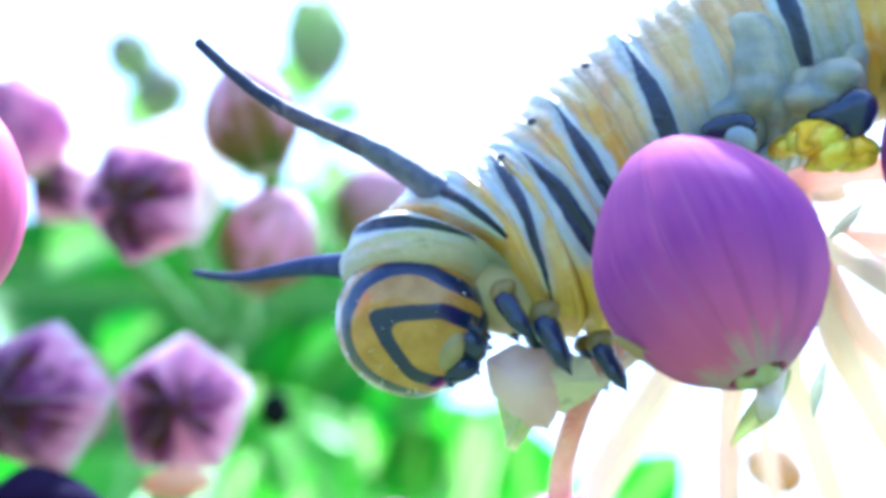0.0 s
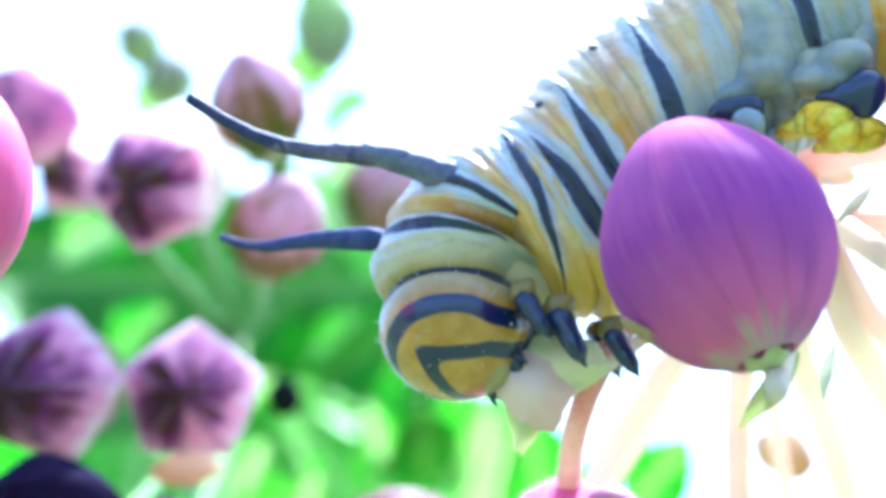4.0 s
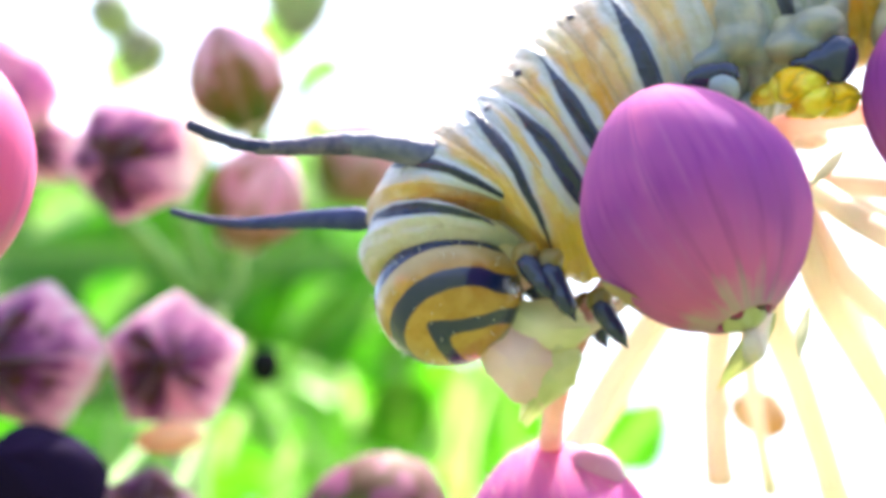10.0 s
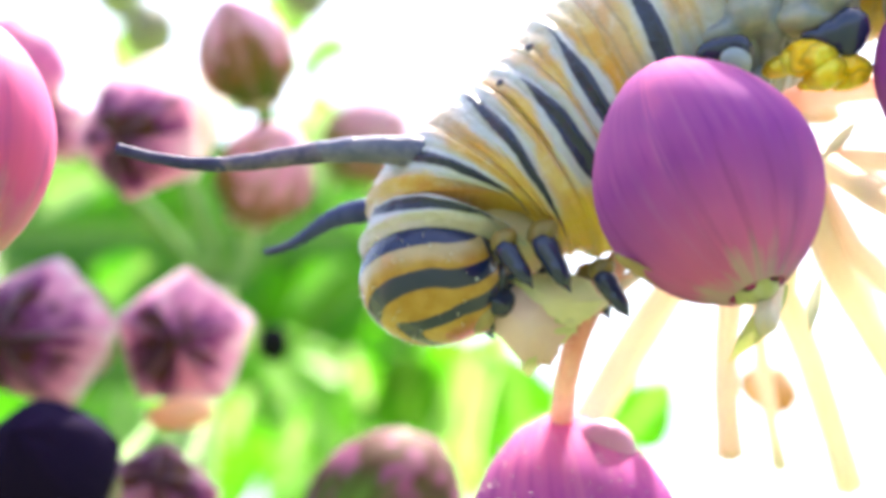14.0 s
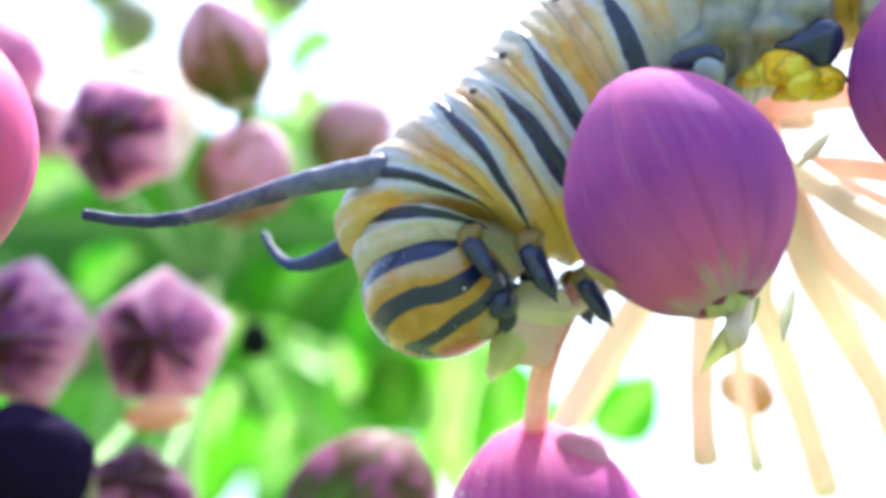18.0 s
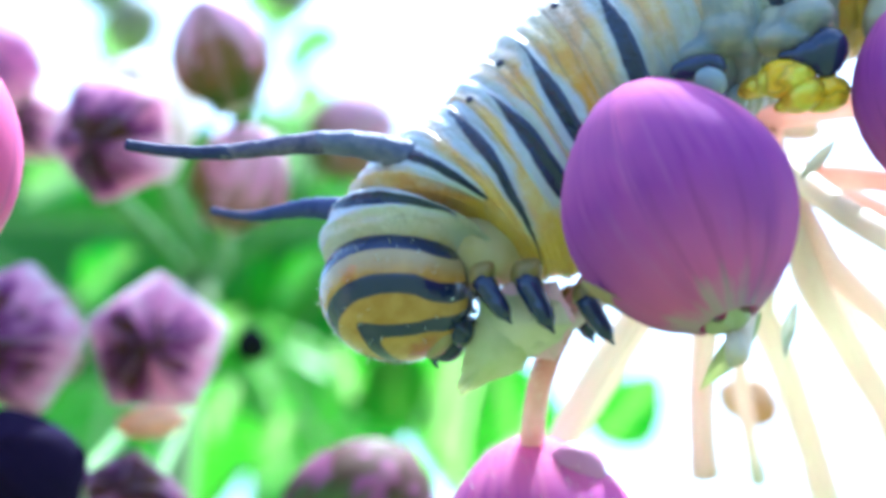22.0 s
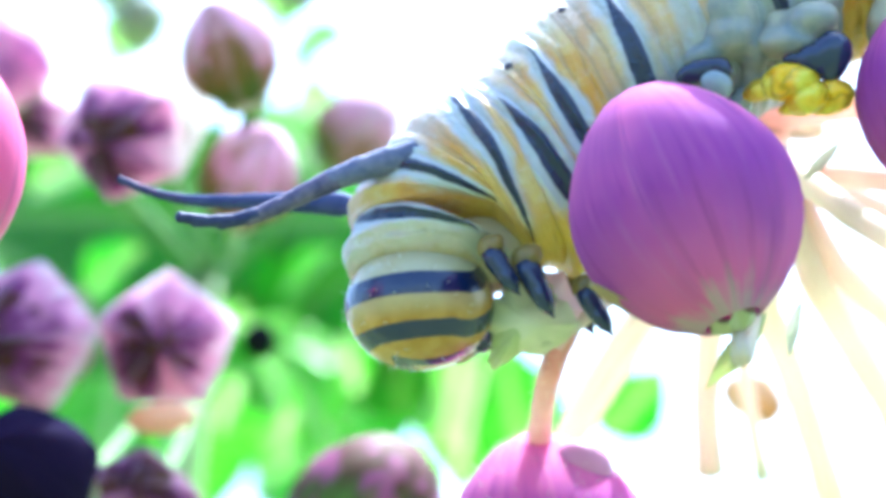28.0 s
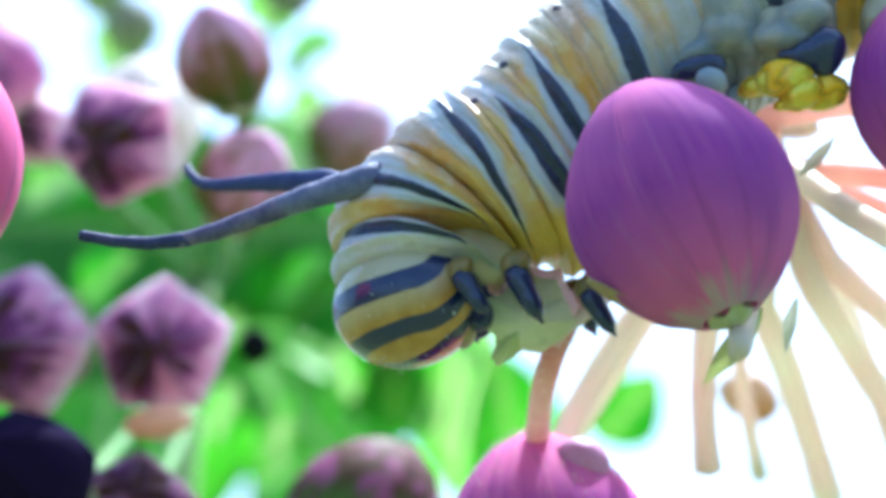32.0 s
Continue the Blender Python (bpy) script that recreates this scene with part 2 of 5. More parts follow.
def skin_material(name, yellow, wide, tip, start, belly=(0.62, 0.40, 0.06), low=1.7, pale=(0.46, 0.48, 0.54), hind=False, front=False):
    """Banded caterpillar skin: black spindles edged with white, blotched yellow between them, pale below.
    wide, tip: the black spindle's half width in millimetres on the flank and near the back; start: where it begins, in radians from the back."""
    n = Nodes(name)
    luck = n.info.outputs["Random"]
    warp = n.m("SUBTRACT", n.noise(620.0, None, 4.0, 0.6, n.m("MULTIPLY", luck, 20.0)), 0.5)
    jag = n.m("SUBTRACT", n.noise(1500.0, None, 3.0, 0.6, n.m("MULTIPLY", luck, 33.0)), 0.5)
    u = n.m("ADD", n.stored("reach"), n.m("ADD", n.m("MULTIPLY", warp, 0.30), n.m("MULTIPLY", jag, 0.12)))
    a = n.m("ADD", n.m("ABSOLUTE", n.stored("around")), n.m("MULTIPLY", warp, 0.25))
    width = n.m("MULTIPLY", n.smooth(a, start, start + 0.75, tip, wide), n.smooth(a, 2.2, 1.35, 0.22, 1.0))
    d = n.m("SUBTRACT", n.m("ABSOLUTE", n.m("ADD", u, n.m("MULTIPLY", n.m("SUBTRACT", a, 1.0), -0.08))), width)
    # blotched yellow, orange where it is thickest, with cream folds
    blot = n.noise(700.0, None, 4.0, 0.6, n.m("MULTIPLY", luck, 5.0))
    broad = n.noise(260.0, None, 2.0, 0.5, n.m("MULTIPLY", luck, 9.0))
    gold = n.mix(n.smooth(blot, 0.36, 0.66), (0.56, 0.25, 0.010), (0.62, 0.41, 0.11))
    gold = n.mix(n.smooth(broad, 0.50, 0.68, 0.0, 0.5), gold, (0.62, 0.54, 0.34))
    rim = n.m("ADD", n.m("MULTIPLY", n.m("SUBTRACT", blot, 0.5), 0.9), n.m("MULTIPLY", n.m("SUBTRACT", broad, 0.5), 0.9))
    far = n.m("MULTIPLY", n.smooth(n.m("ADD", d, rim), 0.06, 0.36), yellow)
    # less yellow towards the back: its sunlit paleness is put into the skin
    far = n.m("MULTIPLY", far, n.smooth(n.m("ADD", a, n.m("MULTIPLY", rim, 0.6)), 0.15, 0.75, 0.6, 1.0))
    col = n.mix(far, pale, gold)
    # crease shade painted as grey lines that run round the ring
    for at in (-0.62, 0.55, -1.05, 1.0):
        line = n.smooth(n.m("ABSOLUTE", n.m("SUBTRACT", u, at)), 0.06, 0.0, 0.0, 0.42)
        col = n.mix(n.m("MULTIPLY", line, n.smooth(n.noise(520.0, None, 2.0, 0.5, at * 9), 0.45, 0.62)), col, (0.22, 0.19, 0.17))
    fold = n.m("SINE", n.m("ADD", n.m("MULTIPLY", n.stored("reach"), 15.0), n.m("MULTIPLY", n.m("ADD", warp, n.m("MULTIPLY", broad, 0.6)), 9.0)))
    # shade painted into the troughs of the folds that the bump raises
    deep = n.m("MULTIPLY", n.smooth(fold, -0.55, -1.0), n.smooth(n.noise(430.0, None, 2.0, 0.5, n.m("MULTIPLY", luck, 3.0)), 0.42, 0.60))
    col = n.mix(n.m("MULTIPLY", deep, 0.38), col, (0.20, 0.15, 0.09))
    mott = n.noise(2600.0, None, 4.0)
    col = n.mix(n.smooth(mott, 0.50, 0.76, 0.0, 0.30), col, (0.64, 0.64, 0.64))
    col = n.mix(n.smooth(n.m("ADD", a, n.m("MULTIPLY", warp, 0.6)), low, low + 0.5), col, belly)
    if hind:
        grey = n.smooth(n.m("ADD", u, n.m("MULTIPLY", warp, 1.2)), -1.15, -1.5, 0.0, 0.85)
        col = n.mix(n.m("MULTIPLY", grey, n.smooth(a, 0.5, 0.9)), col, (0.38, 0.39, 0.42))
    if front:
        col = n.mix(n.smooth(n.m("ADD", u, n.m("MULTIPLY", warp, 0.5)), 0.62, 0.95, 0.0, 0.85), col, (0.38, 0.28, 0.09))
    black = n.m("MULTIPLY", n.smooth(d, 0.03, -0.03), n.m("MULTIPLY", n.smooth(a, start - 0.12, start + 0.05), n.smooth(a, 2.45, 2.2)))
    col = n.mix(black, col, (0.006, 0.014, 0.062))
    rough = n.m("SUBTRACT", 0.42, n.m("MULTIPLY", black, 0.12))
    bump = n.m("ADD", n.noise(5200.0, None, 3.0), n.m("ADD", n.m("MULTIPLY", n.noise(1500.0), 1.2), n.m("ADD", n.m("MULTIPLY", blot, 1.5), n.m("MULTIPLY", fold, 0.38))))
    return n.done(col, rough, bump, 0.075, 0.5, 0.0, 0.35, 0.45, 0.2)


def head_material():
    """Glossy head: a black V round the face and two black horseshoes outside it, ochre between."""
    n = Nodes("banded_head")
    x, y, z = n.xyz()
    wob = n.m("MULTIPLY", n.m("SUBTRACT", n.noise(900.0, None, 2.0), 0.5), 0.10)
    face = n.m("MULTIPLY", y, -K)  # out of the face
    mouth, side = n.m("MULTIPLY", x, K), n.m("MULTIPLY", z, K)
    r = n.m("SQRT", n.m("ADD", n.m("MULTIPLY", mouth, mouth), n.m("ADD", n.m("MULTIPLY", side, side), 1e-6)))
    ang = n.m("ARCTAN2", r, face)
    u = n.m("DIVIDE", n.m("MULTIPLY", mouth, ang), r)
    w = n.m("ADD", n.m("ABSOLUTE", n.m("DIVIDE", n.m("MULTIPLY", side, ang), r)), wob)
    wr = n.m("SQRT", n.m("ADD", n.m("MULTIPLY", w, w), 0.012))
    v1 = n.m("MULTIPLY", n.m("SUBTRACT", wr, n.m("SMOOTH_MIN", n.m("MULTIPLY", n.m("ADD", u, 0.629), 0.594), 0.561, 0.12)), 0.87)
    in1 = n.smooth(n.m("ABSOLUTE", v1), 0.125, 0.095)
    in1 = n.m("MULTIPLY", in1, n.smooth(u, -0.86, -0.78))
    um = n.m("MINIMUM", n.m("ADD", u, 0.031), 0.0)
    d2 = n.m("SQRT", n.m("ADD", n.m("MULTIPLY", um, um), n.m("MULTIPLY", w, w)))
    in2 = n.smooth(n.m("ABSOLUTE", n.m("SUBTRACT", d2, 1.004)), 0.150, 0.115)
    in2 = n.m("MULTIPLY", in2, n.smooth(u, 1.25, 1.1))
    grain = n.noise(2200.0, None, 4.0)
    ochre = n.mix(n.smooth(grain, 0.3, 0.7), (0.33, 0.16, 0.024), (0.43, 0.235, 0.055))
    in3 = n.smooth(n.m("ABSOLUTE", n.m("SUBTRACT", d2, 1.641)), 0.165, 0.13)
    cheek = n.m("MULTIPLY", n.smooth(n.m("ADD", u, n.m("MULTIPLY", wob, 2.0)), 0.86, 0.95), n.m("MULTIPLY", n.smooth(d2, 0.9, 1.0), n.smooth(d2, 1.7, 1.6)))
    # paler beyond the inner horseshoe: gloss of the sky mixed into the ochre
    col = n.mix(n.smooth(d2, 1.15, 1.45, 0.0, 0.55), ochre, (0.42, 0.37, 0.25))
    col = n.mix(n.smooth(d2, 1.7, 1.8), col, (0.42, 0.38, 0.24))
    col = n.mix(n.m("MAXIMUM", n.m("MAXIMUM", in1, in2), n.m("MAXIMUM", in3, cheek)), col, (0.005, 0.012, 0.070))
    return n.done(col, 0.20, grain, 0.045, 0.35, 0.0, 0.1, 0.25, 0.6)


# the brighter pink tip carries the sunlight on top of the bud
M_BUD = petal_material("near_petal", (0.68, 0.50, 0.56), (0.76, 0.21, 0.55), (0.54, 0.12, 0.53), (0.88, 0.26, 0.58), 6.1, 0.5, 0.0, 0.95, (0.10, 0.48, 0.84), 0.30, 0.06, 0.2)
M_PINK = petal_material("pink_petal", (0.70, 0.45, 0.40), (0.75, 0.13, 0.34), (0.76, 0.12, 0.34), (0.78, 0.20, 0.42), 6.6, 0.35)
# the near-white foot colour puts the backlit rims into the petals
M_FAR = mottled_material("far_petal", (0.95, 0.88, 0.90), (0.90, 0.46, 0.72), (0.30, 0.080, 0.29), (0.13, 0.06, 0.02), (0.10, 0.05, 0.07), 4.6, (0.40, 0.64, 0.84, 0.99), 0.62)
M_OLIVE = mottled_material("olive_petal", (0.12, 0.18, 0.04), (0.24, 0.17, 0.05), (0.42, 0.22, 0.16), (0.84, 0.42, 0.70), (0.92, 0.62, 0.84), 4.4, (0.10, 0.34, 0.58, 0.88), 0.5, (0.50, 0.30, 0.30))
M_ROSY = mottled_material("rosy_petal", (0.90, 0.80, 0.80), (0.88, 0.50, 0.72), (0.70, 0.28, 0.58), (0.34, 0.16, 0.38), (0.80, 0.46, 0.68), 4.6, (0.25, 0.48, 0.74, 0.98), 0.65)
# cream petals that imitate the sunlit rim of a purple bud
M_PALE = petal_material("sunlit_rim_petal", (0.84, 0.84, 0.74), (0.92, 0.91, 0.86), (0.92, 0.89, 0.86), (0.90, 0.82, 0.84), 4.6, 0.8, 0.0, 0.2)
M_BROWN = mottled_material("brown_petal", (0.10, 0.20, 0.03), (0.07, 0.10, 0.02), (0.07, 0.035, 0.02), (0.30, 0.08, 0.20), (0.10, 0.04, 0.04), 4.4, (0.22, 0.46, 0.68, 0.98), 0.06, (0.20, 0.10, 0.10))
M_GREEN = petal_material("green_petal", (0.76, 0.88, 0.40), (0.66, 0.76, 0.48), (0.56, 0.60, 0.50), (0.56, 0.52, 0.58), 4.6, 0.82, 0.0, 0.3)
# petals near black: the deep shade round the corner bud is in their colour
M_DARK = petal_material("shade_painted_petal", (0.010, 0.012, 0.012), (0.008, 0.006, 0.018), (0.009, 0.006, 0.022), (0.010, 0.006, 0.022), 4.6, 0.02, 0.0, 0.02, (0.3, 0.68), 0.45, 0.01, 0.35)
M_LOBE = plain_material("lobe_skin", (0.52, 0.16, 0.46), (0.60, 0.26, 0.48), 1.0, 0.5, 0.05, thin=0.2)
M_SEPAL = plain_material("sepal_skin", (0.52, 0.62, 0.30), (0.68, 0.62, 0.42), 1.2, 0.5, 0.05, thin=0.5)
M_SEPALRED = plain_material("red_sepal", (0.42, 0.24, 0.20), (0.48, 0.42, 0.24), 1.2, 0.5, 0.05, thin=0.3)
M_CALYX = plain_material("calyx_skin", (0.48, 0.52, 0.28), (0.62, 0.54, 0.46), 1.2, 0.5, 0.05, thin=0.3)
M_STALK = plain_material("pale_stalk", (0.80, 0.77, 0.63), (0.78, 0.62, 0.55), 0.5, 0.5, 0.05, thin=0.45, sss=0.3)
M_ROSE = plain_material("rose_stalk", (0.62, 0.33, 0.31), (0.82, 0.64, 0.57), 0.9, 0.5, 0.12, thin=0.35, sss=0.3)
M_BLUSH = plain_material("blushing_stalk", (0.74, 0.40, 0.34), (0.82, 0.62, 0.54), 0.7, 0.5, 0.05, thin=0.65, sss=0.3)
M_GSTALK = plain_material("green_stalk", (0.10, 0.26, 0.03), (0.16, 0.32, 0.06), 0.6, 0.5, 0.05, thin=0.2)
M_STEM = plain_material("stem_skin", (0.16, 0.26, 0.07), (0.24, 0.30, 0.10), 0.3, 0.55, 0.1)
M_HAIR = plain_material("fine_hair", (0.80, 0.80, 0.74), (0.70, 0.68, 0.60), 2.0, 0.5, 0.0, thin=0.4)
# four leaf greens graded by brightness; the palest has sunlight in its colour
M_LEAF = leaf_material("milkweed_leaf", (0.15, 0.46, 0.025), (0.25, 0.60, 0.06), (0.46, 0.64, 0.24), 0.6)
M_DEEP = leaf_material("deep_green_leaf", (0.055, 0.23, 0.010), (0.11, 0.34, 0.022), (0.24, 0.40, 0.10), 0.5)
M_LEAF2 = leaf_material("bright_green_leaf", (0.24, 0.60, 0.04), (0.34, 0.70, 0.09), (0.70, 0.80, 0.50), 0.65)
M_LIGHTLEAF = leaf_material("sun_painted_leaf", (0.36, 0.62, 0.16), (0.48, 0.70, 0.26), (0.66, 0.78, 0.44), 0.55)
# greyish hind belly skin and the shade on it, in one colour
SHADED_GREY_BELLY = (0.26, 0.28, 0.28)
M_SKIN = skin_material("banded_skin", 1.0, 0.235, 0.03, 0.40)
M_HIND = skin_material("hind_skin", 0.8, 0.24, 0.03, 0.40, SHADED_GREY_BELLY, 1.05, hind=True)
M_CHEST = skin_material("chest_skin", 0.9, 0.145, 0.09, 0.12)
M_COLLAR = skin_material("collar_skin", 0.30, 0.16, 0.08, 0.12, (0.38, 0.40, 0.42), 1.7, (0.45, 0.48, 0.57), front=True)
M_HEAD = head_material()
M_THROAT = plain_material("throat_skin", (0.46, 0.34, 0.12), (0.50, 0.46, 0.38), 0.9, 0.45, 0.06, sss=0.3)
M_LEGBASE = plain_material("leg_base_skin", (0.12, 0.09, 0.03), (0.28, 0.20, 0.06), 1.4, 0.4, 0.08, sss=0.2)
M_BLACK = plain_material("black_horn", (0.009, 0.017, 0.065), (0.020, 0.030, 0.085), 2.0, 0.22, 0.05, 0.25, coat=0.6)
M_FIL = plain_material("filament_skin", (0.018, 0.022, 0.085), (0.045, 0.050, 0.13), 5.0, 0.62, 0.05, 0.2)
M_FIL2 = plain_material("filament_middle", (0.060, 0.055, 0.13), (0.15, 0.125, 0.20), 5.0, 0.62, 0.05, 0.2)
M_FIL3 = plain_material("filament_foot", (0.09, 0.10, 0.19), (0.18, 0.175, 0.27), 5.0, 0.62, 0.05, 0.2)
M_FIL0 = plain_material("dark_filament", (0.030, 0.042, 0.13), (0.060, 0.075, 0.18), 5.0, 0.7, 0.05, 0.08)
M_FOOT = wrinkled_material("yellow_foot", (0.95, 0.56, 0.01), (0.82, 0.72, 0.08), (0.42, 0.27, 0.01))
M_RUST = plain_material("rust_scale", (0.56, 0.32, 0.14), (0.74, 0.54, 0.34), 0.8, 0.5, 0.05, thin=0.3)
M_FLESH = plain_material("grey_flesh", (0.12, 0.16, 0.22), (0.46, 0.41, 0.30), 1.3, 0.30, 0.12, sss=0.3)
M_GREYFOOT = plain_material("grey_foot", (0.16, 0.22, 0.30), (0.34, 0.38, 0.40), 1.6, 0.2, 0.05, sss=0.3)
M_CLYPEUS = plain_material("clypeus_skin", (0.22, 0.18, 0.12), (0.34, 0.27, 0.14), 3.0, 0.35, 0.02)
M_EYE = plain_material("eye_lens", (0.62, 0.66, 0.72), (0.55, 0.60, 0.70), 3.0, 0.12, 0.0, coat=0.5)
M_CHEWED = plain_material("chewed_petal", (0.82, 0.42, 0.56), (0.90, 0.70, 0.74), 0.8, 0.5, 0.15, thin=0.42)
M_CHEWED2 = plain_material("chewed_green", (0.56, 0.62, 0.30), (0.92, 0.86, 0.74), 0.8, 0.5, 0.15, thin=0.42)
M_ORANGE = plain_material("orange_scale", (0.86, 0.42, 0.22), (0.90, 0.60, 0.42), 0.8, 0.5, 0.05, thin=0.4)


def grass_material():
    n = Nodes("meadow")
    big = n.noise(1.7, None, 3.0)
    fine = n.noise(60.0, None, 5.0)
    col = n.mix(n.smooth(big, 0.35, 0.65), (0.05, 0.10, 0.025), (0.09, 0.13, 0.04))
    col = n.mix(n.smooth(fine, 0.45, 0.7), col, (0.16, 0.14, 0.07))
    return n.done(col, 0.9, fine, 8.0, 0.2)


M_GRASS = grass_material()


# ---- building ----
def mesh_of(name, bm, mats, smooth=True):
    """A mesh in metres from a bmesh in millimetres."""
    me = bpy.data.meshes.new(name)
    bmesh.ops.recalc_face_normals(bm, faces=bm.faces)
    bm.to_mesh(me)
    bm.free()
    me.transform(Matrix.Scale(MM, 4))
    for m in (mats if isinstance(mats, (list, tuple)) else [mats]):
        me.materials.append(m)
    if smooth:
        me.polygons.foreach_set("use_smooth", [True] * len(me.polygons))
    return me


def thing(name, m, label, category, group=""):
    ob = new(name)
    ob.empty_display_size = 0.002
    ob.matrix_basis = BASE @ m
    return tagged(ob, label, category, group)


def part(name, me, parent, m, label=""):
    """A mesh under a thing or under a part, at a pose in its parent's space."""
    ob = new(name, me)
    ob.parent = parent
    ob.matrix_basis = m
    return tagged(ob, label)


def aim(p, way, spin=0.0):
    """A pose at p, in millimetres, with its z axis along way."""
    q = Vector(way).to_track_quat("Z", "Y").to_matrix().to_4x4()
    return Matrix.Translation(Vector(p) * MM) @ q @ pose(0, 0, 0, 0, 0, spin)


def grid(bm, pts, closed=False):
    rows = [[bm.verts.new(p) for p in row] for row in pts]
    for a, b in zip(rows, rows[1:]):
        n = len(a)
        for j in range(n if closed else n - 1):
            bm.faces.new((a[j], a[(j + 1) % n], b[(j + 1) % n], b[j]))
    return rows


def tube(bm, line, radii, sides=10, caps=True, wobble=0.0, seed=0):
    """A round tube along a line of points, with a radius at each."""
    rng = random.Random(seed)
    line = [Vector(p) for p in line]
    rows, side = [], None
    for i, p in enumerate(line):
        t = (line[min(i + 1, len(line) - 1)] - line[max(i - 1, 0)]).normalized()
        side = (side - t * side.dot(t)).normalized() if side else t.orthogonal().normalized()
        up = t.cross(side)
        rows.append([p + (side * math.cos(k) + up * math.sin(k)) * radii[i] * (1 + wobble * rng.uniform(-1, 1)) for k in (2 * math.pi * j / sides for j in range(sides))])
    made = grid(bm, rows, True)
    if caps:
        for ring in (made[0], made[-1]):
            bm.faces.new(ring)
    return made


def bend(a, b, c, n=12):
    """Points on a smooth curve from a by b to c."""
    a, b, c = Vector(a), Vector(b), Vector(c)
    mid = b * 2 - (a + c) / 2
    return [a * (1 - s) ** 2 + mid * 2 * s * (1 - s) + c * s * s for s in (i / (n - 1) for i in range(n))]


def rod(name, line, r0, r1, mat, parent, origin, label="", sides=10, swell=0.0, wobble=0.04):
    bm = bmesh.new()
    n = len(line)
    tube(bm, [Vector(p) - Vector(origin) for p in line], [r0 + (r1 - r0) * i / (n - 1) + swell * (i / (n - 1)) ** 6 for i in range(n)], sides, True, wobble, n)
    return part(name, mesh_of(name, bm, mat), parent, Matrix(), label)


def blob(bm, p, rx, ry, rz, turn=None, u=12, v=8):
    m = Matrix.Translation(p) @ (turn or Matrix()) @ Matrix.Diagonal((rx, ry, rz, 1))
    return bmesh.ops.create_uvsphere(bm, u_segments=u, v_segments=v, radius=1.0, matrix=m)["verts"]


def petal_mesh(name, r, h, corner, belly, mat, power=0.62, rows=16, cols=9):
    """One of the five petals of a closed bud: a thick curved fifth of an egg; corner 0 is round, 1 a sharp pentagon."""
    bm = bmesh.new()
    outer, inner = [], []
    for i in range(rows):
        s = 0.03 + 0.969 * i / (rows - 1)
        rad = r * max(0.001, math.sin(math.pi * s ** belly)) ** power
        o, n = [], []
        for j in range(cols):
            k = -1 + 2 * j / (cols - 1)
            a = math.radians(37.5 * k)
            flat = math.cos(radians(36)) / math.cos(radians(36 * (1 - abs(k))))
            rr = rad * ((1 - corner) * (1 - 0.004 * abs(k) ** 6) + corner * flat) - 0.035 * r * corner * k * k * (1 - k * k)
            z = h * s - 0.05 * corner * h * k * k * s ** 4
            o.append((rr * math.cos(a), rr * math.sin(a), z))
            n.append((rr * 0.86 * math.cos(a * 0.98), rr * 0.86 * math.sin(a * 0.98), z * 0.985 + 0.02))
        outer.append(o)
        inner.append(n)
    a = grid(bm, outer)
    b = grid(bm, inner)
    rim_a = a[0] + [q[-1] for q in a[1:]] + a[-1][-2::-1] + [q[0] for q in a[-2:0:-1]]
    rim_b = b[0] + [q[-1] for q in b[1:]] + b[-1][-2::-1] + [q[0] for q in b[-2:0:-1]]
    rim_a, rim_b = [[bm.verts.new(v.co) for v in rim] for rim in (rim_a, rim_b)]
    for i in range(len(rim_a)):
        j = (i + 1) % len(rim_a)
        bm.faces.new((rim_a[i], rim_a[j], rim_b[j], rim_b[i]))
    return mesh_of(name, bm, mat)


def calyx_mesh(name, r, h, mat):
    """The green cup under a bud, with five small pointed sepals."""
    bm = bmesh.new()
    n = 40
    rows = []
    for i in range(7):
        s = i / 6
        row = []
        for j in range(n):
            a = 2 * math.pi * j / n
            point = 0.5 + 0.5 * math.cos(5 * a)
            z = -0.05 * h + s * h * (0.10 + 0.17 * point ** 1.5)
            rad = r * (0.16 + 0.60 * math.sin(min(1.0, s * (0.75 + 0.25 * point)) * math.pi / 2) ** 0.9)
            row.append((rad * math.cos(a), rad * math.sin(a), z))
        rows.append(row)
    made = grid(bm, rows, True)
    bm.faces.new(made[0])
    top = bm.verts.new((0, 0, 0.12 * h))
    for j in range(n):
        bm.faces.new((made[-1][j], made[-1][(j + 1) % n], top))
    return mesh_of(name, bm, mat)


def bud_hairs(r, h, belly, power, count, seed):
    """Short pale hairs that stand out of the skin of a bud."""
    rng = random.Random(seed)
    bm = bmesh.new()
    for _ in range(count):
        a, s = rng.uniform(0, 2 * math.pi), 1 - 0.93 * rng.random() ** 1.3
        rad, up = [r * max(0.001, math.sin(math.pi * min(0.999, q) ** belly)) ** power for q in (s, s + 0.01)]
        p = Vector((rad * math.cos(a), rad * math.sin(a), h * s))
        slope = Vector(((up - rad) * math.cos(a), (up - rad) * math.sin(a), h * 0.01))
        out = slope.cross(Vector((math.sin(a), -math.cos(a), 0))).normalized()
        out = out if out.dot(p - Vector((0, 0, h * 0.5))) > 0 else -out
        way = (out + Vector([rng.uniform(-0.5, 0.5) for _k in range(3)])).normalized()
        tube(bm, [p - out * 0.03, p + way * rng.uniform(0.08, 0.20)], [0.011, 0.004], 3)
    return mesh_of("bud_hairs", bm, M_HAIR)


class BudKind:
    def __init__(self, r, h, corner, belly, mat, power=0.62, cup=1.0):
        self.r, self.h, self.belly, self.power = r, h, belly, power
        self.petal = petal_mesh("petal", r, h, corner, belly, mat, power)
        self.calyx = calyx_mesh("bud", r * cup, h * cup, M_CALYX)


